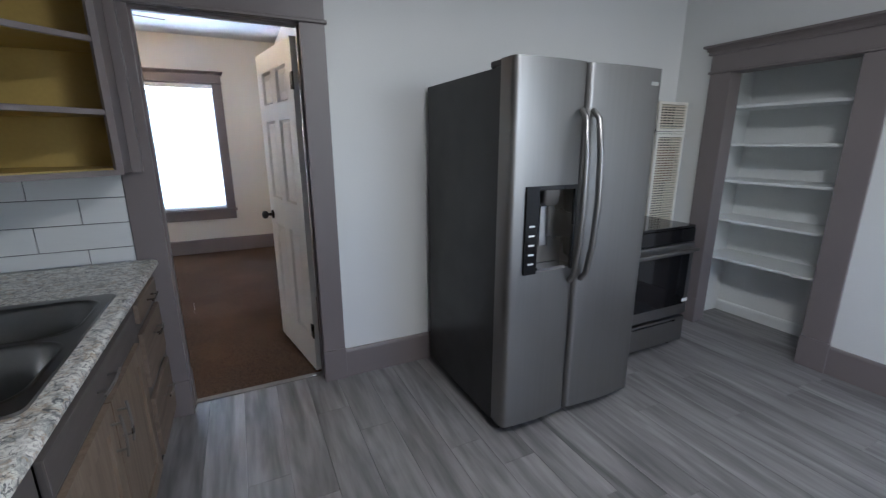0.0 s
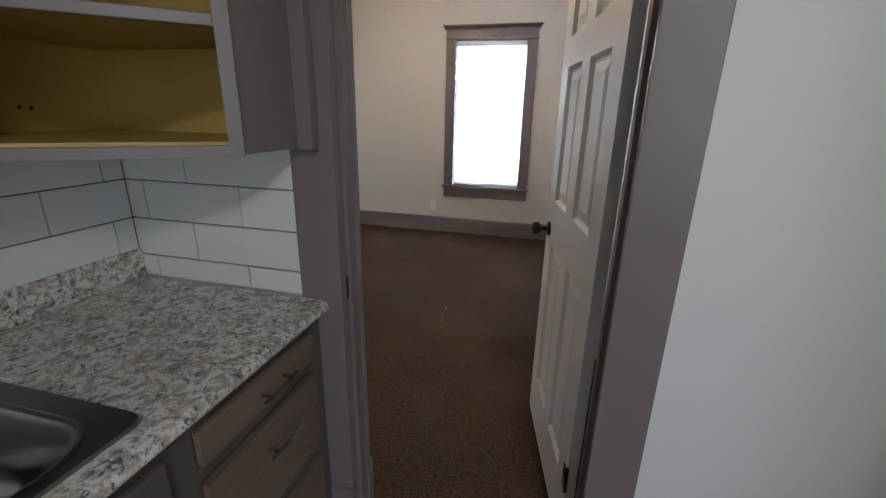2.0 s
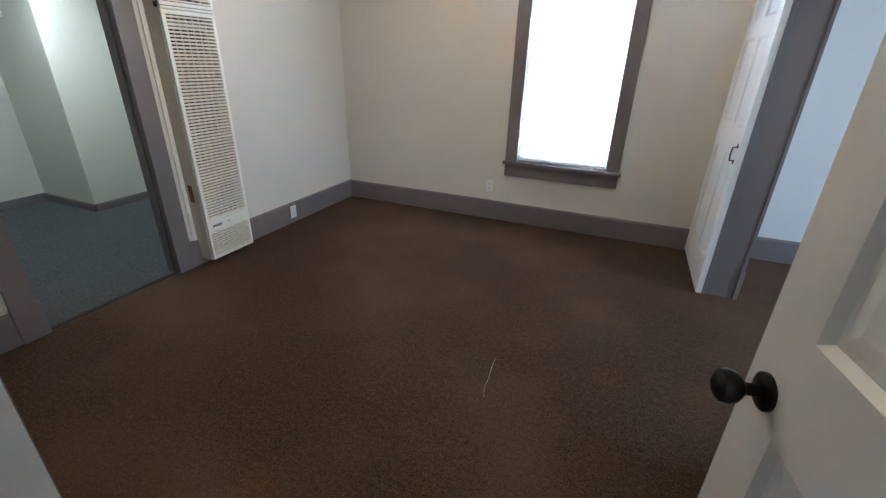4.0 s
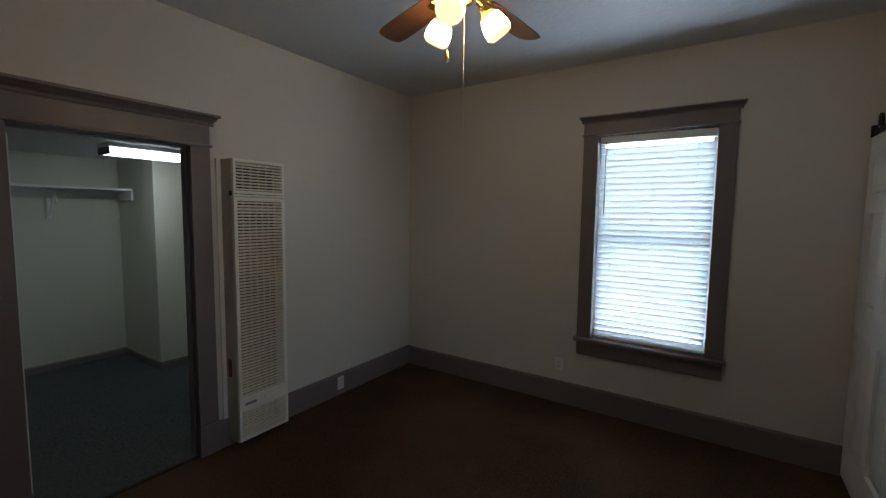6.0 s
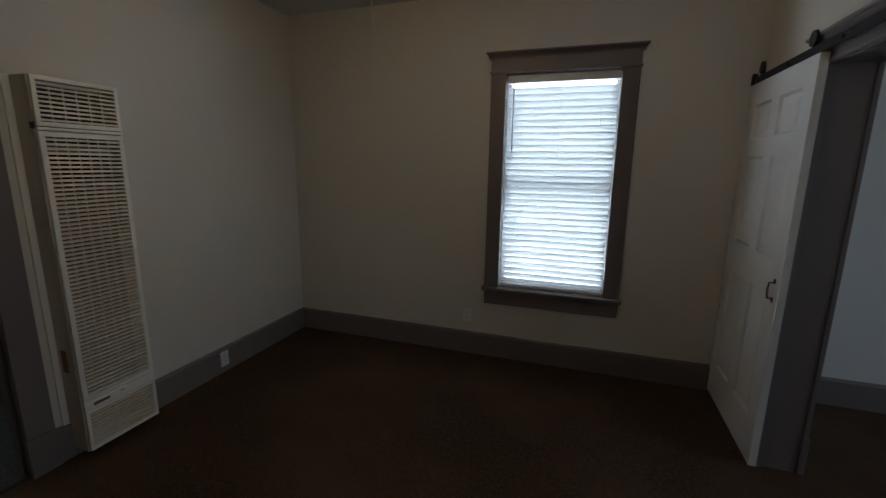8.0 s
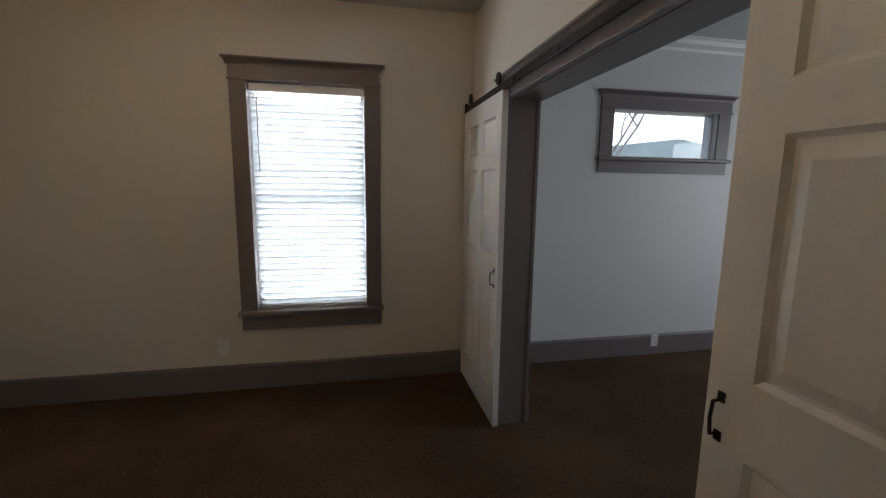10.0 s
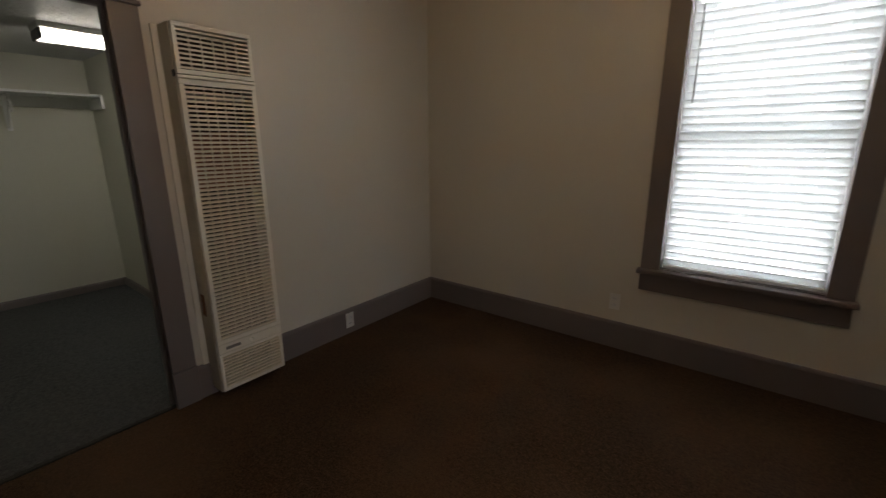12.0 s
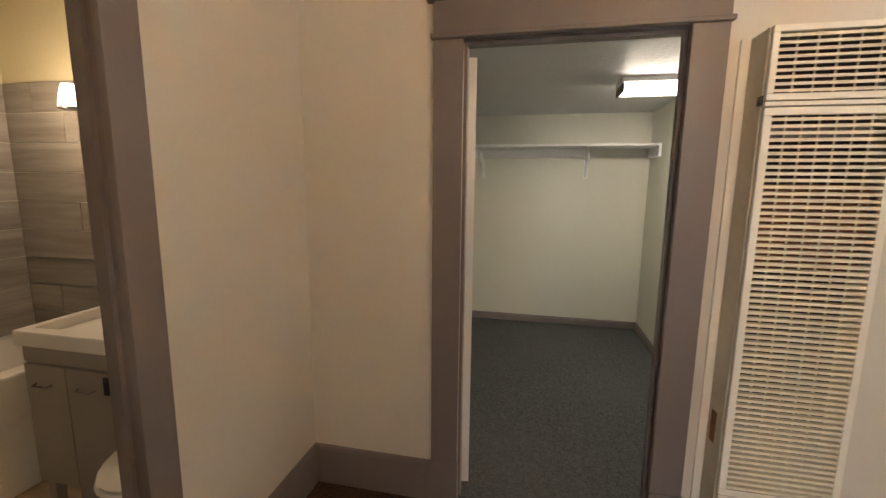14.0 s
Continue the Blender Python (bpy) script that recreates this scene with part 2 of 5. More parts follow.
SHADE_RIM = glow("dim_glow_rim", (1.0, 0.70, 0.30), 2.6)
# Pale and non-metal: the lamp light on the chain is put into its colour.
BEAD = surface("bead_chain", (0.72, 0.69, 0.60), 0.25, vary=0.1, bump=0)
TUBE_LENS = glow("lit_tube_lens", (0.95, 1.0, 0.95), 9.0)
LAMP_LENS = glow("lit_lamp_lens", (1.0, 0.95, 0.88), 4.0)
BATH_GLOW = glow("lit_bath_shade", (1.0, 0.93, 0.80), 5.0)
GLASS = clear_glass("window_glass")
SKY_GLOW = glow("pale_sky", (0.84, 0.92, 1.0), 1.5)
BLIND = slat_paint("white_blind")
VINYL_FRAME = surface("white_vinyl_frame", (0.78, 0.79, 0.80), 0.35, vary=0.03)
PORCELAIN = surface("porcelain", (0.82, 0.81, 0.78), 0.08, vary=0.02, bump=0, spread=0.03)
VANITY = surface("grey_vanity_paint", (0.31, 0.285, 0.25), 0.4, vary=0.06)
BATH_TILE = streaked("wood_look_tile", (0.15, 0.13, 0.11), (0.27, 0.245, 0.215), (0.38, 0.35, 0.31), 1, 9.0, 0.35, 0.2, 0.08)
BATH_TILE_X = streaked("wood_look_tile_across", (0.17, 0.155, 0.14), (0.30, 0.28, 0.26), (0.42, 0.40, 0.37), 0, 9.0, 0.35, 0.2, 0.08)
BATH_WALL = surface("bath_wall_paint", (0.60, 0.54, 0.36), 0.5, vary=0.05)
METAL_STRIP = surface("threshold_strip", (0.20, 0.185, 0.17), 0.55, vary=0.2, coarse=9)
BARE_WOOD = streaked("bare_wood", (0.10, 0.06, 0.035), (0.17, 0.11, 0.065), (0.25, 0.17, 0.11), 2, 20.0, 0.6)
BARK = surface("bark", (0.48, 0.46, 0.46), 0.9, vary=0.3, coarse=5, fine=40, bump=0.4)
GRASS = surface("dry_lawn", (0.12, 0.13, 0.06), 0.95, vary=0.4, coarse=0.6, fine=20, bump=0.5)
ROOF = surface("blue_roof", (0.52, 0.66, 0.69), 0.6, vary=0.2, coarse=1.0, fine=15)
SIDING = surface("pale_siding", (0.80, 0.81, 0.82), 0.6, vary=0.06)


# ---- building helpers ----
def box(bm, x0, x1, y0, y1, z0, z1, bevel=0.0, segments=2):
    r = bmesh.ops.create_cube(bm, size=1.0)
    vs = r["verts"]
    for v in vs:
        v.co = Vector((x0 + (v.co.x + 0.5) * (x1 - x0), y0 + (v.co.y + 0.5) * (y1 - y0), z0 + (v.co.z + 0.5) * (z1 - z0)))
    if bevel:
        edges = list({e for v in vs for e in v.link_edges})
        bmesh.ops.bevel(bm, geom=edges, offset=bevel, segments=segments, affect="EDGES", profile=0.6)
    return bm


def boxes(*rows, bevel=0.0):
    bm = bmesh.new()
    for r in rows:
        box(bm, *r, bevel=bevel)
    return bm


def tube(bm, points, radius, sides=10, closed_ends=True):
    """A round bar through the points; radius is one number or one a point."""
    pts = [Vector(p) for p in points]
    rings, side = [], None
    for i, p in enumerate(pts):
        d = (pts[min(i + 1, len(pts) - 1)] - pts[max(i - 1, 0)]).normalized()
        if side is None:
            side = d.orthogonal().normalized()
        side = (side - d * side.dot(d)).normalized()
        other = d.cross(side)
        r = radius[i] if isinstance(radius, (list, tuple)) else radius
        rings.append([bm.verts.new(p + r * (math.cos(a) * side + math.sin(a) * other)) for a in (2 * math.pi * k / sides for k in range(sides))])
    for a, b in zip(rings, rings[1:]):
        for k in range(sides):
            bm.faces.new((a[k], a[(k + 1) % sides], b[(k + 1) % sides], b[k]))
    if closed_ends:
        bm.faces.new(rings[0][::-1])
        bm.faces.new(rings[-1])
    return bm


def turned(bm, profile, sides=24, m=None):
    """A turned body about z from rows of (radius, height)."""
    rings = []
    for r, z in profile:
        rings.append([bm.verts.new((m or Matrix()) @ Vector((r * math.cos(a), r * math.sin(a), z))) for a in (2 * math.pi * k / sides for k in range(sides))])
    for a, b in zip(rings, rings[1:]):
        for k in range(sides):
            bm.faces.new((a[k], a[(k + 1) % sides], b[(k + 1) % sides], b[k]))
    bm.faces.new(rings[0][::-1])
    bm.faces.new(rings[-1])
    return bm


def loft(bm, loops, cap_last=True):
    rings = [[bm.verts.new(p) for p in loop] for loop in loops]
    n = len(rings[0])
    for a, b in zip(rings, rings[1:]):
        for k in range(n):
            bm.faces.new((a[k], a[(k + 1) % n], b[(k + 1) % n], b[k]))
    if cap_last:
        bm.faces.new(rings[-1])
    return bm


def round_rect(x0, x1, y0, y1, z, r, n=6):
    out = []
    for cx, cy, a0 in ((x1 - r, y1 - r, 0), (x0 + r, y1 - r, 90), (x0 + r, y0 + r, 180), (x1 - r, y0 + r, 270)):
        for k in range(n + 1):
            a = radians(a0 + 90 * k / n)
            out.append((cx + r * math.cos(a), cy + r * math.sin(a), z))
    return out


def extruded(bm, outline, m, length):
    """A moulding: outline of (u, v) in the local xz plane, drawn along local y."""
    a = [bm.verts.new(m @ Vector((u, 0, v))) for u, v in outline]
    b = [bm.verts.new(m @ Vector((u, length, v))) for u, v in outline]
    n = len(outline)
    for k in range(n):
        bm.faces.new((a[k], a[(k + 1) % n], b[(k + 1) % n], b[k]))
    bm.faces.new(a[::-1])
    bm.faces.new(b)
    return bm


def mesh_of(name, bm, material, smooth=False):
    bmesh.ops.recalc_face_normals(bm, faces=bm.faces)
    me = bpy.data.meshes.new(name)
    bm.to_mesh(me)
    bm.free()
    if smooth:
        me.shade_smooth()
        me.set_sharp_from_angle(angle=radians(38))
    me.materials.append(material)
    return me


def part(name, bm, material, parent, label="", smooth=False):
    ob = new(name, mesh_of(name, bm, material, smooth))
    ob.parent = parent
    if label:
        ob["label"] = label
    return ob


def solid(name, bm, material, label, category, kind="", group="", smooth=False):
    return tagged(new(name, mesh_of(name, bm, material, smooth)), label, category, group, kind)


def base(name, m, label, category, group="", kind=""):
    ob = new(name)
    ob.empty_display_size = 0.1
    ob.matrix_world = m
    return tagged(ob, label, category, group, kind)


def carve(ob, *cutters):
    """Cuts the closed bodies out of ob's mesh for good."""
    for bm in cutters:
        tool = new("cutter", mesh_of("cutter", bm, TRIM))
        bpy.context.view_layer.update()
        tool.matrix_world = ob.matrix_world
        mod = ob.modifiers.new("cut", "BOOLEAN")
        mod.operation, mod.object, mod.solver = "DIFFERENCE", tool, "EXACT"
        bpy.context.view_layer.update()
        cut = bpy.data.meshes.new_from_object(ob.evaluated_get(bpy.context.evaluated_depsgraph_get()))
        ob.modifiers.clear()
        ob.data = cut
        bpy.data.objects.remove(tool)
    return ob


def shared(name, me, parent, m):
    ob = new(name, me)
    ob.parent = parent
    ob.matrix_local = m
    return ob

# ---- structure: walls, floors, ceilings ----
CEIL = 2.77
S = "structure"


def wall(name, material, label, *rows):
    return solid(name, boxes(*rows), material, label, "wall", S)


wall("wall_north", WALL, "beige painted wall with a tall window", (-2.61, -0.627, 4.01, 4.17, -0.1, CEIL), (0.208, 1.0, 4.01, 4.17, -0.1, CEIL),
     (-0.627, 0.208, 4.01, 4.17, -0.1, 0.585), (-0.627, 0.208, 4.01, 4.17, 2.225, CEIL))
wall("wall_west", WALL, "beige painted wall with a closet doorway", (-2.61, -2.49, 0.36, 1.033, -0.1, CEIL), (-2.61, -2.49, 1.878, 4.01, -0.1, CEIL),
     (-2.61, -2.49, 1.033, 1.878, 2.005, CEIL))
wall("wall_east", WALL, "beige painted wall with a wide opening under a sliding rail", (1.0, 1.16, 0.10, 1.48, -0.1, CEIL), (1.0, 1.16, 3.22, 4.24, -0.1, CEIL),
     (1.0, 1.16, 1.48, 3.22, 2.035, CEIL))
wall("wall_kitchen_door", WALL_KITCHEN, "off-white painted wall with the kitchen doorway", (-0.73, -0.02, 0.0, 0.10, -0.1, CEIL), (0.765, 5.42, 0.0, 0.10, -0.1, CEIL),
     (-0.02, 0.765, 0.0, 0.10, 2.10, CEIL))
wall("wall_bath_door", WALL, "beige painted wall with the bathroom doorway", (-2.61, -1.635, 0.28, 0.36, -0.1, CEIL), (-0.88, -0.85, 0.28, 0.36, -0.1, CEIL),
     (-1.635, -0.88, 0.28, 0.36, 2.05, CEIL))
wall("wall_kitchen_west", WALL_KITCHEN, "off-white wall behind the sink counter", (-0.85, -0.73, -4.4, 0.36, -0.1, CEIL))
wall("wall_kitchen_east", WALL_KITCHEN, "off-white wall with a pantry opening", (3.72, 3.84, -4.4, -1.205, -0.1, CEIL), (3.72, 3.84, -0.41, 0.0, -0.1, CEIL),
     (3.72, 3.84, -1.205, -0.41, 1.99, CEIL))
# Out of view; its window opening is added to let the fill light in.
wall("wall_kitchen_south", WALL_KITCHEN, "off-white kitchen wall with an unseen window opening added for light", (-0.85, 1.85, -4.5, -4.4, -0.1, CEIL), (3.15, 3.84, -4.5, -4.4, -0.1, CEIL),
     (1.85, 3.15, -4.5, -4.4, -0.1, 1.0), (1.85, 3.15, -4.5, -4.4, 2.2, CEIL))
wall("wall_front_room_north", WALL_KITCHEN, "white painted wall with a high transom window", (1.16, 2.20, 4.08, 4.24, -0.1, CEIL), (3.27, 5.42, 4.08, 4.24, -0.1, CEIL),
     (2.20, 3.27, 4.08, 4.24, -0.1, 1.76), (2.20, 3.27, 4.08, 4.24, 2.19, CEIL))
# The window opening here is added for the fill light and never in view.
wall("wall_front_room_east", WALL_KITCHEN, "white painted wall with an unseen window opening added for light", (5.3, 5.42, 0.10, 1.25, -0.1, CEIL), (5.3, 5.42, 2.75, 4.08, -0.1, CEIL),
     (5.3, 5.42, 1.25, 2.75, -0.1, 0.75), (5.3, 5.42, 1.25, 2.75, 2.25, CEIL))
wall("wall_pantry", SHELF_WHITE, "white painted pantry recess", (4.2, 4.28, -1.5, -0.24, -0.1, 2.3), (3.84, 4.2, -1.5, -1.42, -0.1, 2.3),
     (3.84, 4.2, -0.32, -0.24, -0.1, 2.3), (3.84, 4.2, -1.42, -0.32, 2.2, 2.3))
wall("wall_closet_west", WALL_CLOSET, "pale painted closet end wall", (-5.32, -5.2, 0.2, 3.3, -0.1, 2.2))
wall("wall_closet_south", WALL_CLOSET, "pale painted long closet wall", (-5.2, -2.61, 0.2, 0.3, -0.1, 2.2))
wall("wall_closet_corner", WALL_CLOSET, "pale painted boxed-out closet corner", (-5.2, -4.36, 2.4, 3.3, -0.1, 2.2))
wall("wall_closet_north", WALL_CLOSET, "pale painted short closet wall", (-4.36, -2.61, 3.2, 3.3, -0.1, 2.2))
wall("wall_bath_outer", BATH_WALL, "ochre painted bathroom walls", (-2.74, -2.62, -1.76, 0.28, -0.1, CEIL), (-2.62, -0.85, -1.62, -1.50, -0.1, CEIL))

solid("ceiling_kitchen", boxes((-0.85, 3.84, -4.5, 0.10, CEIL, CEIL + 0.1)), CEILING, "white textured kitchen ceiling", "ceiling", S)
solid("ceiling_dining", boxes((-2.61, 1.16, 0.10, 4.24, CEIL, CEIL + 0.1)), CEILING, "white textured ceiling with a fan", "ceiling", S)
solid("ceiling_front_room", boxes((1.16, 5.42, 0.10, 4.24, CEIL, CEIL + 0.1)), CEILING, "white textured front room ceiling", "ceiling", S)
solid("ceiling_closet", boxes((-5.32, -2.61, 0.2, 3.3, 2.12, 2.2)), CEILING, "low painted closet ceiling", "ceiling", S)
solid("ceiling_bath", boxes((-2.74, -0.85, -1.76, 0.28, CEIL, CEIL + 0.1)), BATH_WALL, "painted bathroom ceiling", "ceiling", S)

solid("floor_carpet", boxes((-2.50, 5.3, 0.092, 4.09, -0.1, 0.0)), CARPET, "worn brown carpet over the whole room", "floor", S)
solid("floor_closet", boxes((-5.2, -2.503, 0.3, 3.2, -0.1, 0.004)), CARPET_GREY, "grey-blue closet carpet", "floor", S)
floor_kitchen = solid("floor_kitchen", boxes((-0.85, 4.28, -4.5, 0.09, -0.1, -0.006)), SUBFLOOR, "grey wood-look vinyl plank floor", "floor", S)
floor_bath = solid("floor_bath", boxes((-2.62, -0.85, -1.64, 0.355, -0.1, -0.006)), SUBFLOOR, "brown wood-look plank bathroom floor", "floor", S)

solid("threshold", boxes((0.0, 0.745, 0.07, 0.112, -0.002, 0.007), bevel=0.003), METAL_STRIP, "dull metal strip between vinyl and carpet", "threshold", S)

# ---- trim ----
BB = 0.19


def skirting(name, m, length, h=BB, label="taupe painted baseboard"):
    bm = bmesh.new()
    extruded(bm, [(0, 0), (0.02, 0), (0.02, h - 0.018), (0.016, h - 0.006), (0.011, h), (0, h)], m, length)
    return solid(name, bm, TRIM, label, "baseboard", S)


# local x out of the wall, local y along it
skirting("baseboard", pose(1.0, 4.01, 0, 0, 0, -90) @ Matrix.Diagonal((1, -1, 1, 1)), 3.49)
skirting("baseboard", pose(-2.49, 1.976, 0), 2.014)
skirting("baseboard", pose(-2.49, 0.38, 0), 0.555)
skirting("baseboard", pose(-2.49, 0.36, 0, 0, 0, 90) @ Matrix.Diagonal((1, -1, 1, 1)), 0.775)
skirting("baseboard", pose(-0.85, 0.36, 0, 0, 0, 180) @ Matrix.Diagonal((-1, 1, 1, 1)), 0.26)
skirting("baseboard", pose(1.0, 3.35, 0, 0, 0, 0) @ Matrix.Diagonal((-1, 1, 1, 1)), 0.64)
skirting("baseboard", pose(1.0, 0.10, 0, 0, 0, 0) @ Matrix.Diagonal((-1, 1, 1, 1)), 1.26)
skirting("baseboard", pose(5.3, 4.08, 0, 0, 0, -90) @ Matrix.Diagonal((1, -1, 1, 1)), 4.12)
skirting("baseboard", pose(0.87, 0.0, 0, 0, 0, -90), 2.85)
skirting("baseboard", pose(3.72, -4.4, 0) @ Matrix.Diagonal((-1, 1, 1, 1)), 3.06)
skirting("baseboard", pose(4.2, -1.42, 0) @ Matrix.Diagonal((-1, 1, 1, 1)), 1.1, 0.09, "white painted baseboard in the pantry").data.materials[0] = SHELF_WHITE
skirting("baseboard", pose(-5.2, 0.3, 0), 2.1, 0.075, "thin taupe closet baseboard")
skirting("baseboard", pose(-4.36, 2.4, 0, 0, 0, 0), 0.8, 0.075, "thin taupe closet baseboard")
skirting("baseboard", pose(-4.36, 2.4, 0, 0, 0, -90) @ Matrix.Diagonal((1, -1, 1, 1)), 0.82, 0.075, "thin taupe closet baseboard")

CAP = [(0, 0), (0.031, 0), (0.034, 0.011), (0.027, 0.013), (0.032, 0.022), (0.043, 0.031), (0.047, 0.034), (0.040, 0.036), (0.052, 0.046), (0.066, 0.051), (0.066, 0.066), (0, 0.066)]


def cap_board(bm, x0, x1, z, k=1.0):
    """A crown with returned ends over a frieze; y is out of the wall."""
    rings = []
    for d, h in CAP:
        d, h = d * k, h * k
        rings.append([bm.verts.new(p) for p in ((x0 - d * 0.8, 0, z + h), (x0 - d * 0.8, d, z + h), (x1 + d * 0.8, d, z + h), (x1 + d * 0.8, 0, z + h))])
    for a, b in zip(rings, rings[1:]):
        for i in range(4):
            bm.faces.new((a[i], a[(i + 1) % 4], b[(i + 1) % 4], b[i]))
    return bm


def casing(name, m, w, h, side=0.12, depth=0.12, label="taupe painted door casing with a moulded head", frieze=0.115, stops=True, plinths=True, head_k=1.0):
    """Trim round an opening that runs from 0 to w along local x, local y out of the wall."""
    root = base(name, m, label, "door casing", kind=S)
    for x0, x1 in ((-side, 0.006), (w - 0.006, w + side)):
        part("side_board", boxes((x0, x1, 0.0, 0.022, 0.207 if plinths else 0.0, h), bevel=0.003), TRIM, root)
        if plinths:
            part("plinth_block", boxes((x0 - 0.004, x1 + 0.004, 0.0, 0.030, 0.0, 0.206), bevel=0.003), TRIM, root)
    part("bead", boxes((-side - 0.012, w + side + 0.012, 0.0, 0.034, h + 0.001, h + 0.019), bevel=0.006), TRIM, root)
    part("frieze", boxes((-side, w + side, 0.0, 0.024, h + 0.02, h + 0.02 + frieze), bevel=0.002), TRIM, root)
    part("crown", cap_board(bmesh.new(), -side, w + side, h + 0.021 + frieze, head_k), TRIM, root)
    if depth:
        part("jamb_lining", boxes((-0.0195, 0.0, -depth, -0.001, 0.0, h), (w, w + 0.0195, -depth, -0.001, 0.0, h), (-0.0195, w + 0.0195, -depth, -0.001, h, h + 0.0195)), TRIM, root)
    if stops:
        part("door_stop", boxes((0.0, 0.013, -depth * 0.62, -depth * 0.30, 0.0, h - 0.013), (w - 0.013, w, -depth * 0.62, -depth * 0.30, 0.0, h - 0.013),
                                (0.0, w, -depth * 0.62, -depth * 0.30, h - 0.013, h)), TRIM, root)
    return root


kitchen_casing = casing("door_casing", pose(0.745, 0, 0, 0, 0, 180), 0.745, 2.08, 0.125, 0.10, "taupe casing of the kitchen doorway, thickly painted")
part("bare_strip", boxes((0.0002, 0.0025, -0.099, -0.064, 0.0, 2.066)), BARE_WOOD, kitchen_casing, "bare brown wood strip in the hinge rebate")
# White strip holds both the paint chips and the light in the hinge gap.
part("chips_and_gap_light", boxes((0.0002, 0.003, -0.0635, -0.0625, 0.35, 1.78)), WHITE, kitchen_casing, "thin white strip for chipped paint and the light in the hinge gap")
casing("door_casing", pose(0, 0.10, 0), 0.745, 2.08, 0.115, 0, "taupe casing of the kitchen doorway, dining side", stops=False)
casing("door_casing", pose(-2.49, 1.858, 0, 0, 0, -90), 0.805, 1.985, 0.112, 0.12, "glossy taupe closet door casing with a moulded head")
casing("door_casing", pose(-1.615, 0.36, 0), 0.715, 2.03, 0.095, 0.08, "taupe bathroom door casing")
casing("door_casing", pose(1.0, 1.50, 0, 0, 0, 90), 1.70, 2.015, 0.12, 0.16, "wide taupe opening casing behind a sliding rail", 0.066, stops=False, head_k=0.85)
casing("door_casing", pose(1.16, 3.20, 0, 0, 0, -90), 1.70, 2.015, 0.12, 0, "wide taupe opening casing, front room side", 0.10, stops=False)
casing("door_casing", pose(3.72, -1.185, 0, 0, 0, 90), 0.755, 1.97, 0.150, 0.12, "dark taupe pantry casing with a moulded head", stops=False)

crown_bm = bmesh.new()
extruded(crown_bm, [(0, 0), (0.012, 0), (0.02, 0.02), (0.05, 0.05), (0.062, 0.08), (0.075, 0.09), (0.075, 0.105), (0, 0.105)],
         pose(5.3, 4.08, CEIL - 0.106, 0, 0, -90) @ Matrix.Diagonal((1, -1, 1, 1)), 4.14)
solid("crown_moulding", crown_bm, WHITE, "white crown moulding under the front room ceiling", "moulding", S)

# ---- windows ----


def window_trim(root, w, h, side, head=True, apron=0.115, lining=TRIM):
    """Casing, stool and apron round an opening 0..w by 0..h, local y out of the wall."""
    for x0, x1 in ((-side, 0.004), (w - 0.004, w + side)):
        part("side_board", boxes((x0, x1, 0.0, 0.022, 0.0, h), bevel=0.003), TRIM, root)
    part("bead", boxes((-side - 0.01, w + side + 0.01, 0.0, 0.032, h + 0.001, h + 0.016), bevel=0.005), TRIM, root)
    part("frieze", boxes((-side, w + side, 0.0, 0.024, h + 0.017, h + 0.100), bevel=0.002), TRIM, root)
    part("crown", cap_board(bmesh.new(), -side, w + side, h + 0.101, 0.72), TRIM, root)
    part("window_sill", boxes((-side - 0.018, w + side + 0.018, -0.02, 0.058, -0.03, -0.001), bevel=0.007), TRIM, root)
    part("apron", boxes((-side, w + side, 0.0, 0.02, -0.03 - apron, -0.031), bevel=0.003), TRIM, root)
    part("jamb_lining", boxes((-0.0195, 0.0, -0.155, -0.001, 0.0, h), (w, w + 0.0195, -0.155, -0.001, 0.0, h), (-0.0195, w + 0.0195, -0.155, -0.001, h, h + 0.0145),
                              (-0.0195, w + 0.0195, -0.155, -0.021, -0.0145, 0.0)), lining, root)


window_1 = base("window_1", pose(0.188, 4.01, 0.60, 0, 0, 180), "tall sash window in a taupe moulded casing", "window", kind=S)
window_trim(window_1, 0.795, 1.61, 0.106)
frame_1 = part("window_frame", boxes((0.0, 0.035, -0.13, -0.09, 0.0, 1.61), (0.76, 0.795, -0.13, -0.09, 0.0, 1.61), (0.035, 0.76, -0.13, -0.09, 0.0, 0.05),
                                     (0.035, 0.76, -0.13, -0.09, 1.56, 1.61), (0.035, 0.76, -0.13, -0.09, 0.78, 0.83), bevel=0.003), VINYL_FRAME, window_1, "white vinyl sash frame")
for z0, z1 in ((0.05, 0.78), (0.83, 1.56)):
    pane = part("pane", boxes((0.035, 0.76, -0.112, -0.108, z0, z1)), GLASS, window_1, "clear glass pane")
    pane.visible_shadow = False

window_2 = base("window_2", pose(3.25, 4.08, 1.78, 0, 0, 180), "low wide transom window in a taupe casing", "window", kind=S)
window_trim(window_2, 1.03, 0.39, 0.115, apron=0.10, lining=VINYL_FRAME)
part("window_frame", boxes((0.0, 0.014, -0.08, -0.05, 0.0, 0.39), (1.016, 1.03, -0.08, -0.05, 0.0, 0.39), (0.014, 1.016, -0.08, -0.05, 0.0, 0.014), (0.014, 1.016, -0.08, -0.05, 0.376, 0.39),
                           bevel=0.002), VINYL_FRAME, window_2, "white vinyl frame")
part("pane", boxes((0.014, 1.016, -0.068, -0.064, 0.014, 0.376)), GLASS, window_2, "clear glass pane").visible_shadow = False

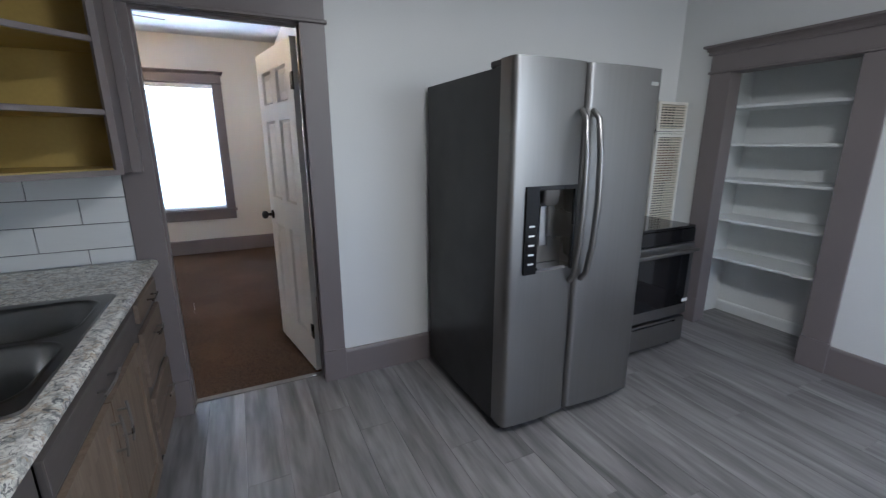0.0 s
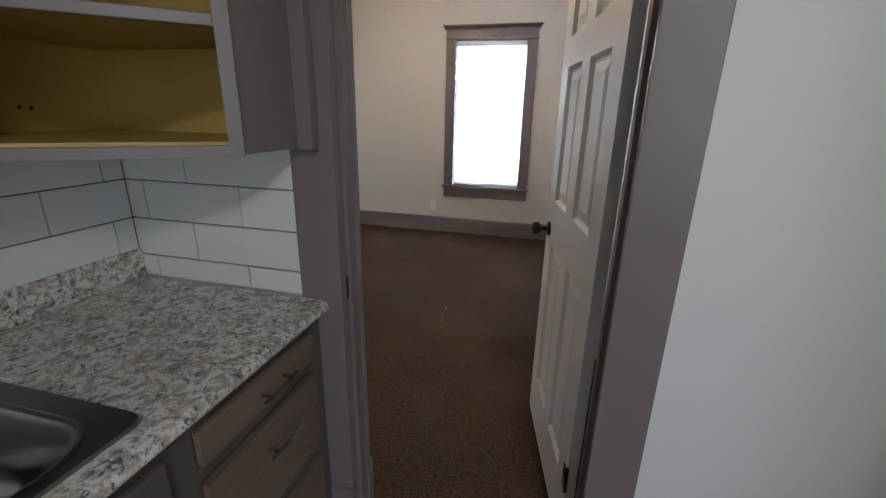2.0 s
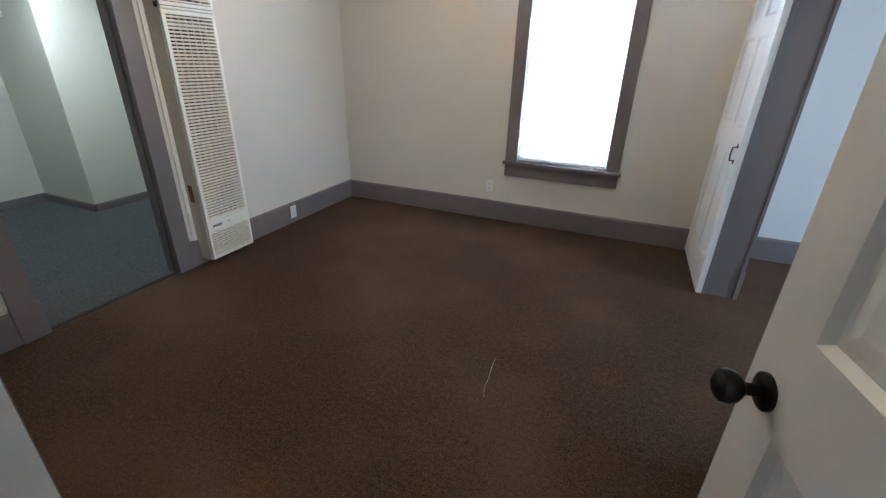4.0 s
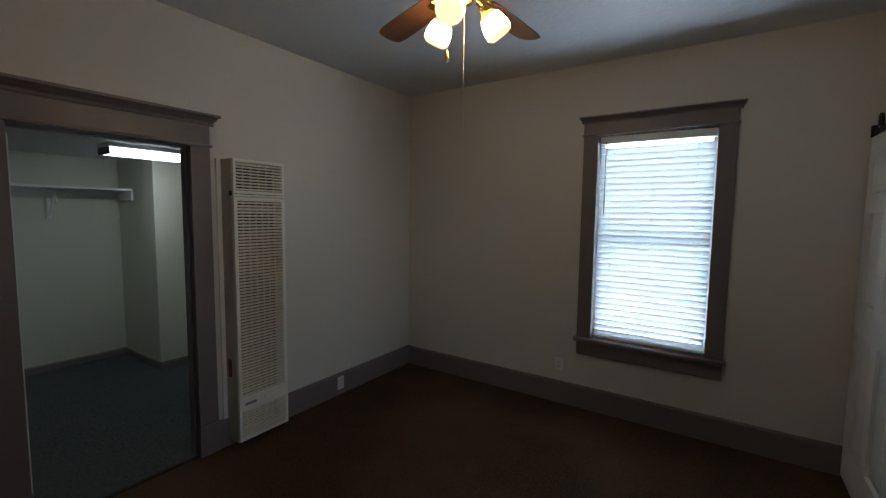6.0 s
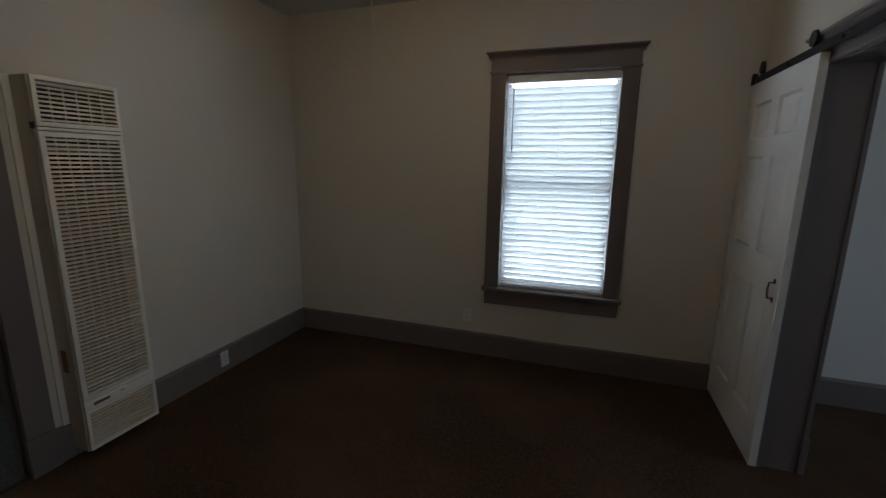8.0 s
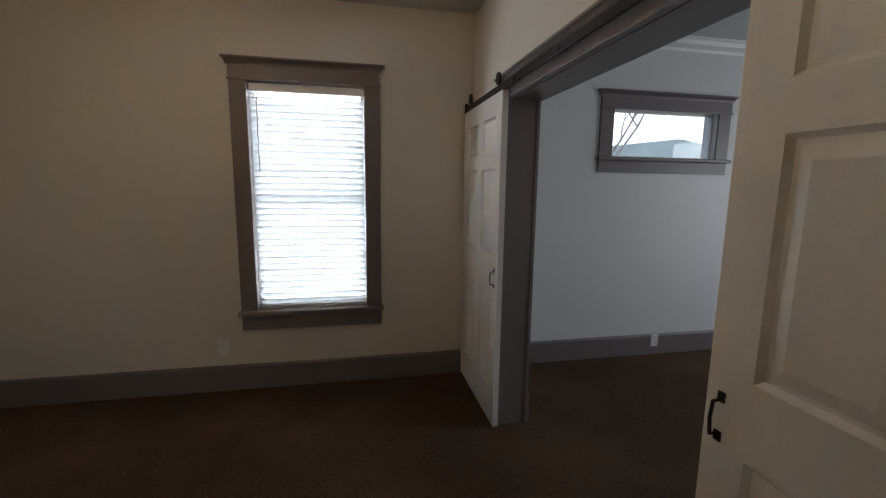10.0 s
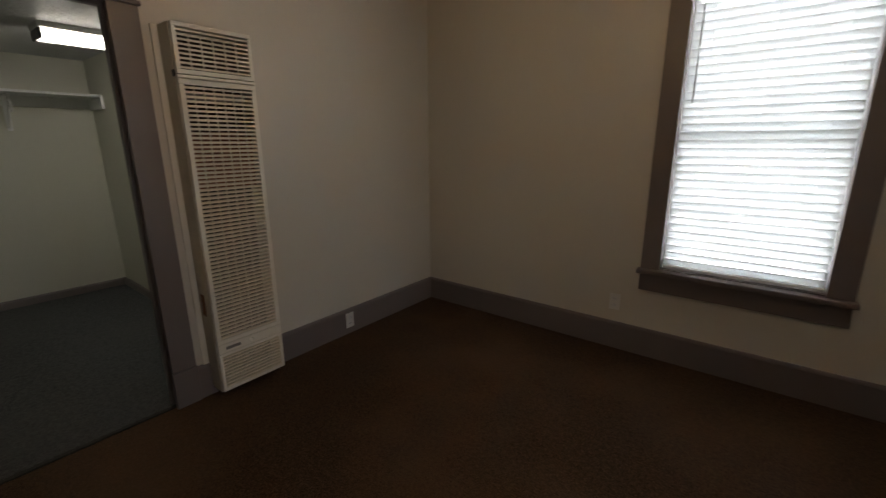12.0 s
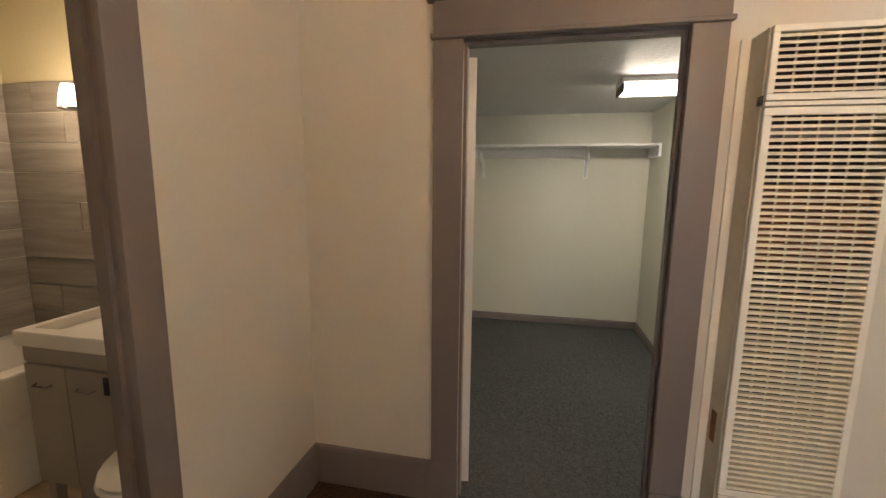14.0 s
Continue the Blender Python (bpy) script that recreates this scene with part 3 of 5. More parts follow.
# blind of the tall window
blind = base("window_blind", pose(0.188, 4.01, 0.60, 0, 0, 180), "white two-inch slat blind, lowered with slats nearly shut", "blind")
part("headrail", boxes((0.012, 0.783, -0.075, -0.018, 1.548, 1.602), bevel=0.004), VINYL_FRAME, blind, "white valance")
part("bottom_rail", boxes((0.015, 0.780, -0.070, -0.020, 0.010, 0.028), bevel=0.004), VINYL_FRAME, blind)
slat_bm = bmesh.new()
pts = [(-0.028, -0.0008), (-0.014, 0.0016), (0.0, 0.0024), (0.014, 0.0016), (0.028, -0.0008)]
for k, (a, b) in enumerate(zip(pts, pts[1:])):
    for dz in (0, 1):
        q = [(0.0, a[0], a[1]), (0.765, a[0], a[1]), (0.765, b[0], b[1]), (0.0, b[0], b[1])]
        slat_bm.faces.new([slat_bm.verts.new((x, y, z + 0.0026 * dz)) for x, y, z in q])
for s in (pts[0], pts[-1]):
    slat_bm.faces.new([slat_bm.verts.new(p) for p in ((0, s[0], s[1]), (0.765, s[0], s[1]), (0.765, s[0], s[1] + 0.0026), (0, s[0], s[1] + 0.0026))])
slat_me = mesh_of("slat", slat_bm, BLIND, True)
SLATS = 33
for k in range(SLATS):
    ob = shared("slat", slat_me, blind, pose(0.015, -0.045, 0.052 + k * (1.535 - 0.052) / SLATS, 58 + random.uniform(-1.2, 1.2), random.uniform(-0.12, 0.12), 0))
for x in (0.12, 0.40, 0.675):
    part("ladder_cord", tube(tube(bmesh.new(), [(x, -0.020, 0.02), (x, -0.020, 1.55)], 0.0012, 5), [(x, -0.070, 0.02), (x, -0.070, 1.55)], 0.0012, 5), BLIND, blind)
part("tilt_wand", tube(bmesh.new(), [(0.735, -0.012, 1.56), (0.735, -0.010, 1.0)], 0.0035, 8), NICKEL, blind, "dark grey tilt wand")


# ---- doors ----
def panel_door(name, m, w, h, label, knob="", thick=0.035, material=WHITE):
    """A six-panel door; local x from the hinge, y through the leaf, z up."""
    root = base(name, m, label, "door")
    st, mid = 0.112, 0.10
    rails = [0.0, 0.225, 0.905, 1.085, 1.600, 1.705, 1.905, 2.03]
    rails = [z * h / 2.03 for z in rails]
    half = (w - 2 * st - mid) / 2
    rows = [(0, st, 0, thick, 0, h), (w - st, w, 0, thick, 0, h)]
    rows += [(st, w - st, 0, thick, rails[k], rails[k + 1]) for k in (0, 2, 4, 6)]
    cells = [(rails[k], rails[k + 1]) for k in (1, 3, 5)]
    rows += [(st + half, st + half + mid, 0, thick, a, b) for a, b in cells]
    part("leaf", boxes(*rows), material, root)
    for a, b in cells:
        for x0 in (st, st + half + mid):
            x1 = x0 + half
            bm = bmesh.new()
            for y_out, y_in, s in ((0.0, 0.014, 1), (thick, thick - 0.014, -1)):
                lift = y_in - s * 0.009
                loops = []
                for inset, y in ((0, y_out), (0.012, y_in), (0.022, y_in), (0.052, lift)):
                    loops.append([(x0 + inset, y, a + inset), (x1 - inset, y, a + inset), (x1 - inset, y, b - inset), (x0 + inset, y, b - inset)])
                loft(bm, loops)
            part("panel", bm, material, root)
    return root


def door_knob(parent, x, z, thick):
    for s, y in ((-1, 0.0), (1, thick)):
        bm = turned(bmesh.new(), [(0.032, 0), (0.032, 0.006), (0.026, 0.010), (0.011, 0.013), (0.010, 0.032), (0.016, 0.036), (0.026, 0.046), (0.029, 0.058), (0.026, 0.070), (0.015, 0.077), (0.004, 0.079)],
                    24, Matrix.Translation((x, y, z)) @ Euler((radians(-90 * s), 0, 0)).to_matrix().to_4x4())
        part("door_knob", bm, BRONZE, parent, "dark bronze round knob", True)


def hinge(parent, z, x=0.0, y=0.0, material=None):
    part("hinge", tube(boxes((x - 0.002, x + 0.03, y - 0.002, y + 0.0, z - 0.045, z + 0.045)), [(x - 0.004, y - 0.004, z - 0.048), (x - 0.004, y - 0.004, z + 0.048)], 0.006, 10), material or BRONZE, parent)


kitchen_door = panel_door("door_1", pose(0.738, 0.135, 0.012, 0, 0, 100.8), 0.745, 2.03, "white six-panel door standing open on dark hinges", thick=0.035)
door_knob(kitchen_door, 0.685, 0.955, 0.035)
for z in (0.28, 1.80):
    hinge(kitchen_door, z, 0.0, 0.0)
    hinge(kitchen_door, z, 0.0, 0.04)
part("latch_plate", boxes((0.7446, 0.7465, 0.006, 0.029, 0.90, 0.97)), BRONZE, kitchen_door)
solid("strike_plate", boxes((-0.001, 0.002, 0.02, 0.06, 0.90, 0.97)), BRONZE, "dark strike plate on the door jamb", "strike plate")
solid("hinge_leaf", boxes((0.7435, 0.7455, 0.055, 0.098, 0.25, 0.34)), RUST, "painted-over hinge leaf on the jamb", "hinge")

closet_door = panel_door("door_2", pose(-2.618, 1.092, 0.012, 0, 0, 190), 0.76, 1.94, "white door folded open into the closet")


def pull_handle(parent, x, y, z, s):
    bm = tube(bmesh.new(), [(x, y, z - 0.042), (x, y + s * 0.024, z - 0.040), (x, y + s * 0.028, z), (x, y + s * 0.024, z + 0.040), (x, y, z + 0.042)], 0.0045, 8)
    for e in (-1, 1):
        box(bm, x - 0.009, x + 0.009, min(y, y + s * 0.004), max(y, y + s * 0.004), z + e * 0.048 - 0.012, z + e * 0.048 + 0.012)
    part("pull_handle", bm, IRON, parent, "black iron pull handle", True)


def hanger(parent, x, h):
    bm = boxes((x - 0.022, x + 0.022, 0.0145, 0.019, h - 0.003, h + 0.085))
    box(bm, x - 0.03, x + 0.03, 0.002, 0.032, h - 0.008, h - 0.002)
    tube(bm, [(x, 0.0025, h + 0.078), (x, 0.0135, h + 0.078)], 0.036, 20)
    part("hanger_wheel", bm, IRON, parent, "black hanger strap with a wheel")


# local x runs along +y of the world, local y points away from the room, so y = 0 is the face to the room
for y0, pull_x, pull_z, label in ((3.155, 0.055, 0.945, "white six-panel sliding door at the far end of its rail"), (0.762, 0.803, 0.980, "white six-panel sliding door beside the kitchen door")):
    slide = panel_door("sliding_door", pose(0.932, y0, 0.018, 0, 0, 90) @ Matrix.Diagonal((1, -1, 1, 1)), 0.845, 2.04, label)
    slide["category"], slide["group"] = "sliding door", "sliding doors on the rail"
    pull_handle(slide, pull_x, 0.0, pull_z, -1)
    for x in (0.11, 0.72):
        hanger(slide, x, 2.045)

rail = base("door_rail", pose(0.936, 0, 0), "black steel sliding-door rail over the opening", "door rail")
part("bar", boxes((0.0, 0.008, 0.72, 4.0, 2.060, 2.102), bevel=0.001), IRON, rail)
for y in (0.95, 1.5, 2.0, 2.5, 3.0, 3.5, 3.9):
    part("spacer_bolt", tube(bmesh.new(), [(-0.006, y, 2.080), (0.034 if 1.38 < y < 3.32 else 0.058, y, 2.080)], 0.010, 12), IRON, rail)
for y in (0.74, 3.975):
    part("end_stop", boxes((-0.012, 0.012, y - 0.015, y + 0.015, 2.059, 2.125), bevel=0.002), IRON, rail)


# ---- small wall fittings ----
def outlet(m, label):
    root = base("wall_outlet", m, label, "outlet", "wall outlets")
    part("cover_plate", boxes((-0.035, 0.035, 0.0, 0.006, -0.057, 0.057), bevel=0.002), WHITE, root)
    for z in (-0.022, 0.022):
        part("socket", boxes((-0.016, 0.016, 0.006, 0.0085, z - 0.014, z + 0.014), bevel=0.001), VINYL_FRAME, root)
        part("slot", boxes((-0.008, -0.006, 0.0085, 0.0088, z - 0.005, z + 0.006), (0.006, 0.008, 0.0085, 0.0088, z - 0.005, z + 0.006)), BLACK, root)


outlet(pose(-2.47, 3.036, 0.105, 0, 0, -90), "white outlet on the taupe baseboard")
outlet(pose(-0.854, 4.01, 0.33, 0, 0, 180), "white outlet low on the beige wall")
outlet(pose(2.79, 4.06, 0.135, 0, 0, 180), "white outlet on the front room baseboard")

# ---- dining room: wall furnace ----


def wall_furnace(m, label, w=0.36, h=1.88, z0=0.045, rows=62):
    """A tall gas wall furnace; local x along the wall, y out of it."""
    root = base("wall_furnace", m, label, "wall furnace")
    d = 0.125
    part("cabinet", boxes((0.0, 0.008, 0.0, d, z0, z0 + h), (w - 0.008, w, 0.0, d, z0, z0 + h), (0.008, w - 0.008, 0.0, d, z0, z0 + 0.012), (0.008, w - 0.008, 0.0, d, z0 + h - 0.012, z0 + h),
                          bevel=0.002), HEATER_SHADED, root, "cream enamel casing, shade put into its darker colour, scuffed at the side")
    part("heat_chamber", boxes((0.03, w - 0.03, 0.0, 0.05, z0 + 0.03, z0 + h - 0.03)), HEATER_IN, root, "burner chamber block behind the grille, near-black for the shade between louvres")
    part("baffle", boxes((0.03, w - 0.03, 0.05, 0.095, z0 + 1.12, z0 + 1.40)), RUST, root, "rust-brown heated steel plate")
    part("name_band", boxes((0.05, w - 0.04, 0.095, 0.105, z0 + 1.535, z0 + 1.580)), STEEL, root)

    def grille(name, a, b, n, rim, cols):
        y = d + 0.004
        g = part(name, boxes((0.004, w - 0.004, y, y + 0.016, a, a + rim), (0.004, w - 0.004, y, y + 0.016, b - rim, b), (0.004, 0.004 + rim, y, y + 0.016, a + rim, b - rim),
                             (w - 0.004 - rim, w - 0.004, y, y + 0.016, a + rim, b - rim), bevel=0.003), HEATER, root, "cream louvred grille frame")
        lo, hi = a + rim, b - rim
        step = (hi - lo) / n
        bm = bmesh.new()
        box(bm, 0, w - 0.008 - 2 * rim, 0, 0.012, 0, step * 0.46)
        for v in bm.verts:
            if v.co.y > 0.005:
                v.co.z -= step * 0.11
        me = mesh_of("louvre", bm, LOUVRE)
        for k in range(n):
            shared("louvre", me, g, pose(0.004 + rim, y + 0.002, lo + (k + 0.27) * step))
        rib = mesh_of("rib", boxes((-0.003, 0.003, 0, 0.003, lo, hi)), HEATER_SHADED)
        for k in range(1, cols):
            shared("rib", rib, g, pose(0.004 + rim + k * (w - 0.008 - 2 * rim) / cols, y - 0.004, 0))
        return g

    grille("top_grille", z0 + h - 0.222, z0 + h, 9, 0.020, 6)
    part("shelf_lip", boxes((0.002, w - 0.002, 0.02, d + 0.022, z0 + h - 0.240, z0 + h - 0.226), bevel=0.003), HEATER, root)
    grille("front_grille", z0 + 0.285, z0 + h - 0.244, rows, 0.024, 7)
    part("control_band", boxes((0.004, w - 0.004, d + 0.004, d + 0.020, z0 + 0.232, z0 + 0.283), bevel=0.003), HEATER, root)
    part("badge", boxes((w - 0.125, w - 0.045, d + 0.020, d + 0.022, z0 + 0.248, z0 + 0.264)), STEEL, root, "small blue-grey badge")
    part("latch_knob", turned(bmesh.new(), [(0.010, 0), (0.010, 0.010), (0.005, 0.014)], 14, Matrix.Translation((w * 0.5, d + 0.02, z0 + 0.258)) @ Euler((radians(-90), 0, 0)).to_matrix().to_4x4()), HEATER, root)
    grille("lower_grille", z0 + 0.005, z0 + 0.230, 10, 0.018, 7)
    part("clip", boxes((w - 0.002, w + 0.0015, d - 0.025, d + 0.006, z0 + h - 0.235, z0 + h - 0.205)), BLACK, root)
    part("scrape", boxes((w - 0.002, w + 0.0015, 0.035, 0.075, z0 + 0.44, z0 + 0.56)), RUST, root, "bare rusty scrape in the paint")
    part("filler_strip", boxes((w + 0.001, w + 0.03, 0.0, 0.012, 0.0, z0 + h)), HEATER, root, "cream filler strip against the casing")
    return root


wall_furnace(pose(-2.49, 2.42, 0, 0, 0, -90), "tall cream wall furnace with louvred grilles, scraped at its side", 0.38)
wall_furnace(pose(3.69, 0.0, 0, 0, 0, 180), "cream wall furnace behind the kitchen range", 0.33, 1.75, 0.03, 58)

# ---- dining room: ceiling fan ----
FX, FY, HUB = -0.70, 2.10, 2.50
fan = base("ceiling_fan", pose(FX, FY, 0), "brass ceiling fan with walnut blades and three lit glass shades", "ceiling fan")
part("canopy", turned(bmesh.new(), [(0.070, CEIL), (0.070, CEIL - 0.02), (0.058, CEIL - 0.045), (0.025, CEIL - 0.06), (0.014, CEIL - 0.065), (0.014, 2.64)]), BRASS, fan, "brass ceiling canopy", True)
part("motor_housing", turned(bmesh.new(), [(0.02, 2.66), (0.075, 2.655), (0.122, 2.640), (0.132, 2.620), (0.132, 2.585), (0.118, 2.560), (0.100, 2.545), (0.060, 2.535), (0.02, 2.533)], 32), BRASS, fan, "slotted antique brass motor housing", True)
for k in range(36):
    a = 2 * math.pi * k / 36
    slot = bmesh.new()
    box(slot, -0.0035, 0.0035, 0.122, 0.134, 2.588, 2.618)
    me_slot = mesh_of("vent_slot", slot, BLACK) if k == 0 else me_slot
    if k:
        slot.free()
    shared("vent_slot", me_slot, fan, Matrix.Rotation(a, 4, "Z"))
part("switch_housing", turned(bmesh.new(), [(0.05, 2.534), (0.056, 2.52), (0.056, 2.475), (0.045, 2.462), (0.020, 2.452), (0.010, 2.436), (0.006, 2.430)], 24), BRASS, fan, "brass switch housing", True)
blade_bm = bmesh.new()
outline = [(0.175, -0.045), (0.22, -0.058), (0.40, -0.066), (0.58, -0.070), (0.635, -0.062), (0.655, -0.035), (0.66, 0.0), (0.655, 0.035), (0.635, 0.062), (0.58, 0.070), (0.40, 0.066), (0.22, 0.058), (0.175, 0.045)]
top = [blade_bm.verts.new((x, y, 0.003)) for x, y in outline]
low = [blade_bm.verts.new((x, y, -0.003)) for x, y in outline]
blade_bm.faces.new(top)
blade_bm.faces.new(low[::-1])
for k in range(len(outline)):
    blade_bm.faces.new((top[k], top[k - 1], low[k - 1], low[k]))
blade_me = mesh_of("blade", blade_bm, BLADE)
arm_bm = boxes((0.095, 0.155, -0.014, 0.014, 0.018, 0.026))
box(arm_bm, 0.150, 0.235, -0.020, 0.020, -0.010, -0.0035, 0.002)
tube(arm_bm, [(0.150, 0, 0.022), (0.170, 0, 0.005), (0.185, 0, -0.006)], 0.010, 8)
for y in (-0.028, 0.028):
    tube(arm_bm, [(0.168, y * 0.3, 0.0), (0.180, y, -0.006), (0.200, y * 0.9, -0.007)], 0.011, 8)
arm_me = mesh_of("blade_iron", arm_bm, BRASS, True)
for k in range(5):
    turn = Matrix.Translation((0, 0, HUB + 0.03)) @ Matrix.Rotation(radians(15 + 72 * k), 4, "Z")
    shared("blade", blade_me, fan, turn @ Matrix.Rotation(radians(11), 4, "X"))
    shared("blade_iron", arm_me, fan, turn)
for k in range(3):
    a = radians(-75 + 120 * k)
    tip = Vector((0.095 * math.cos(a), 0.095 * math.sin(a), 2.445))
    arm = tube(bmesh.new(), [(0.03 * math.cos(a), 0.03 * math.sin(a), 2.480), (0.065 * math.cos(a), 0.065 * math.sin(a), 2.482), tip + Vector((0, 0, 0.01))], 0.008, 10)
    part("lamp_arm", arm, BRASS, fan, "", True)
    tilt = Matrix.Translation(tip) @ Matrix.Rotation(a, 4, "Z") @ Matrix.Rotation(radians(180 - 38), 4, "Y")
    part("lamp_socket", turned(bmesh.new(), [(0.018, -0.012), (0.022, 0.0), (0.024, 0.018), (0.020, 0.022)], 18, tilt), BRASS, fan, "", True)
    shade = turned(bmesh.new(), [(0.041, 0.036), (0.050, 0.055), (0.057, 0.085), (0.056, 0.112)], 24, tilt)
    glass = part("glass_shade", shade, SHADE, fan, "glowing frosted glass tulip shade", True)
    part("shade_neck", turned(bmesh.new(), [(0.022, 0.015), (0.032, 0.025), (0.041, 0.0358)], 24, tilt), SHADE_NECK, glass, "glass neck with the bulb's falloff put into a dimmer amber glow", True)
    part("shade_rim", turned(bmesh.new(), [(0.056, 0.1122), (0.050, 0.124), (0.044, 0.128), (0.040, 0.122)], 24, tilt), SHADE_RIM, glass, "glass rim with the bulb's falloff put into a dimmer amber glow", True)
for (x, y, z1, r) in ((0.02, -0.012, 1.94, 0.0021), (-0.035, -0.055, 2.26, 0.0018)):
    ch = bmesh.new()
    tube(ch, [(x, y, 2.47), (x, y, z1)], r, 6)
    part("pull_chain", ch, BEAD, fan, "thin beaded pull chain")
part("pull_knob", turned(bmesh.new(), [(0.003, 2.262), (0.006, 2.254), (0.008, 2.235), (0.009, 2.222), (0.006, 2.214), (0.002, 2.212)], 14, Matrix.Translation((-0.035, -0.055, 0))), BRASS, fan, "small amber pull knob", True)

# ---- closet ----
shelf = base("closet_shelf", pose(-5.2, 0.3, 0), "white closet shelf on metal brackets along the back wall", "shelf")
part("board", boxes((0.0, 0.36, 0.0, 2.1, 1.785, 1.805), bevel=0.002), SHELF_WHITE, shelf)
part("cleat", boxes((0.0, 0.02, 0.0, 2.1, 1.70, 1.784)), SHELF_WHITE, shelf)
part("end_support", boxes((0.0205, 0.38, 2.078, 2.0985, 1.69, 1.784), bevel=0.002), SHELF_WHITE, shelf)
for y in (0.52, 1.52):
    bm = boxes((0.0205, 0.026, y - 0.018, y + 0.018, 1.50, 1.784))
    box(bm, 0.026, 0.27, y - 0.012, y + 0.012, 1.776, 1.784)
    tube(bm, [(0.026, y, 1.52), (0.12, y, 1.62), (0.22, y, 1.74), (0.26, y, 1.776)], 0.008, 8)
    tube(bm, [(0.22, y, 1.74), (0.275, y, 1.70), (0.285, y, 1.66), (0.262, y, 1.645)], 0.008, 8)
    part("bracket", bm, SHELF_WHITE, shelf, "white rod-and-shelf bracket")

closet_light = base("closet_light", pose(-3.88, 2.16, 2.12), "fluorescent wrap light on the closet ceiling, switched on", "ceiling light")
part("housing", boxes((-0.115, 0.115, -0.30, 0.30, -0.035, -0.0005), bevel=0.004), WHITE, closet_light)
lens = bmesh.new()
extruded(lens, [(-0.10, -0.036), (-0.10, -0.070), (-0.075, -0.090), (0.075, -0.090), (0.10, -0.070), (0.10, -0.036)], pose(0, -0.28, 0), 0.56)
part("lens", lens, TUBE_LENS, closet_light, "glowing ribbed diffuser")
for y in (-0.298, 0.2815):
    part("end_cap", boxes((-0.105, 0.105, y, y + 0.0165, -0.094, -0.036), bevel=0.004), FRIDGE_SIDE, closet_light, "grey end cap")

# ---- kitchen: sink run ----
lower = base("base_cabinet", pose(-0.73, 0.0, 0), "stained wood sink cabinet with drawers and bar pulls", "base cabinet")
FRONT = 0.655
part("carcass", boxes((0.0, FRONT - 0.022, -3.2, -0.03, 0.10, 0.69), (0.0, FRONT - 0.08, -3.2, -0.03, 0.0, 0.10)), CABINET_DARK, lower, "dark grey stained cabinet box with a toe kick")
part("face_frame", boxes((FRONT - 0.022, FRONT, -0.085, -0.025, 0.10, 0.865), (FRONT - 0.022, FRONT, -0.575, -0.505, 0.10, 0.865), (FRONT - 0.022, FRONT, -3.2, -1.475, 0.10, 0.865),
                         (FRONT - 0.022, FRONT, -1.475, -0.575, 0.833, 0.865), (FRONT - 0.022, FRONT, -1.475, -0.575, 0.10, 0.112), (FRONT - 0.022, FRONT, -1.475, -0.575, 0.70, 0.74),
                         (FRONT - 0.022, FRONT, -0.505, -0.085, 0.833, 0.865), (FRONT - 0.022, FRONT, -0.505, -0.085, 0.10, 0.112), (FRONT - 0.022, FRONT, -0.505, -0.085, 0.705, 0.745),
                         (FRONT - 0.022, FRONT, -0.505, -0.085, 0.400, 0.458), (0.0, FRONT - 0.022, -0.05, -0.03, 0.69, 0.865), (0.0, FRONT - 0.022, -3.2, -3.15, 0.69, 0.865)),
     TAUPE_STAIN, lower, "dark taupe face frame")


def bar_pull(parent, x, y, z, along, length=0.115):
    half = length / 2
    e = Vector((0, half, 0)) if along == "y" else Vector((0, 0, half))
    c = Vector((x, y, z))
    out = Vector((0.026, 0, 0))
    bm = tube(bmesh.new(), [c - e * 1.12 + out, c - e * 0.8 + out * 1.1, c + out * 1.2, c + e * 0.8 + out * 1.1, c + e * 1.12 + out], 0.0045, 8)
    for s in (-0.72, 0.72):
        tube(bm, [c + e * s, c + e * s + out], 0.004, 8)
    part("bar_pull", bm, NICKEL, parent, "satin nickel bar pull", True)


def slab_front(name, y0, y1, z0, z1, material, label=""):
    bm = boxes((FRONT + 0.001, FRONT + 0.020, y0, y1, z0, z1), bevel=0.005)
    return part(name, bm, material, lower, label)


for z0, z1 in ((0.750, 0.834), (0.456, 0.705), (0.115, 0.402)):
    front = slab_front("drawer_front", -0.506, -0.092, z0, z1, CABINET_H, "brown-grey stained drawer front")
    bar_pull(front, FRONT + 0.020, -0.28, (z0 + z1) / 2 + (0.0 if z1 > 0.8 else 0.05), "y")
slab = slab_front("false_front", -1.472, -0.578, 0.735, 0.835, TAUPE_STAIN, "dark taupe false drawer front")
bar_pull(slab, FRONT + 0.020, -1.06, 0.785, "y", 0.15)
for y0, y1, py in ((-1.022, -0.580, -0.985), (-1.472, -1.030, -1.067)):
    st = 0.062
    leaf = part("cabinet_door", boxes((FRONT + 0.001, FRONT + 0.020, y0, y0 + st, 0.115, 0.700), (FRONT + 0.001, FRONT + 0.020, y1 - st, y1, 0.115, 0.700), (FRONT + 0.001, FRONT + 0.020, y0 + st, y1 - st, 0.115, 0.115 + st),
                                      (FRONT + 0.001, FRONT + 0.020, y0 + st, y1 - st, 0.700 - st, 0.700)), CABINET, lower, "brown-grey stained shaker door")
    part("door_panel", boxes((FRONT + 0.001, FRONT + 0.010, y0 + st, y1 - st, 0.115 + st, 0.700 - st)), CABINET, leaf)
    bar_pull(leaf, FRONT + 0.020, py, 0.60, "z", 0.13)

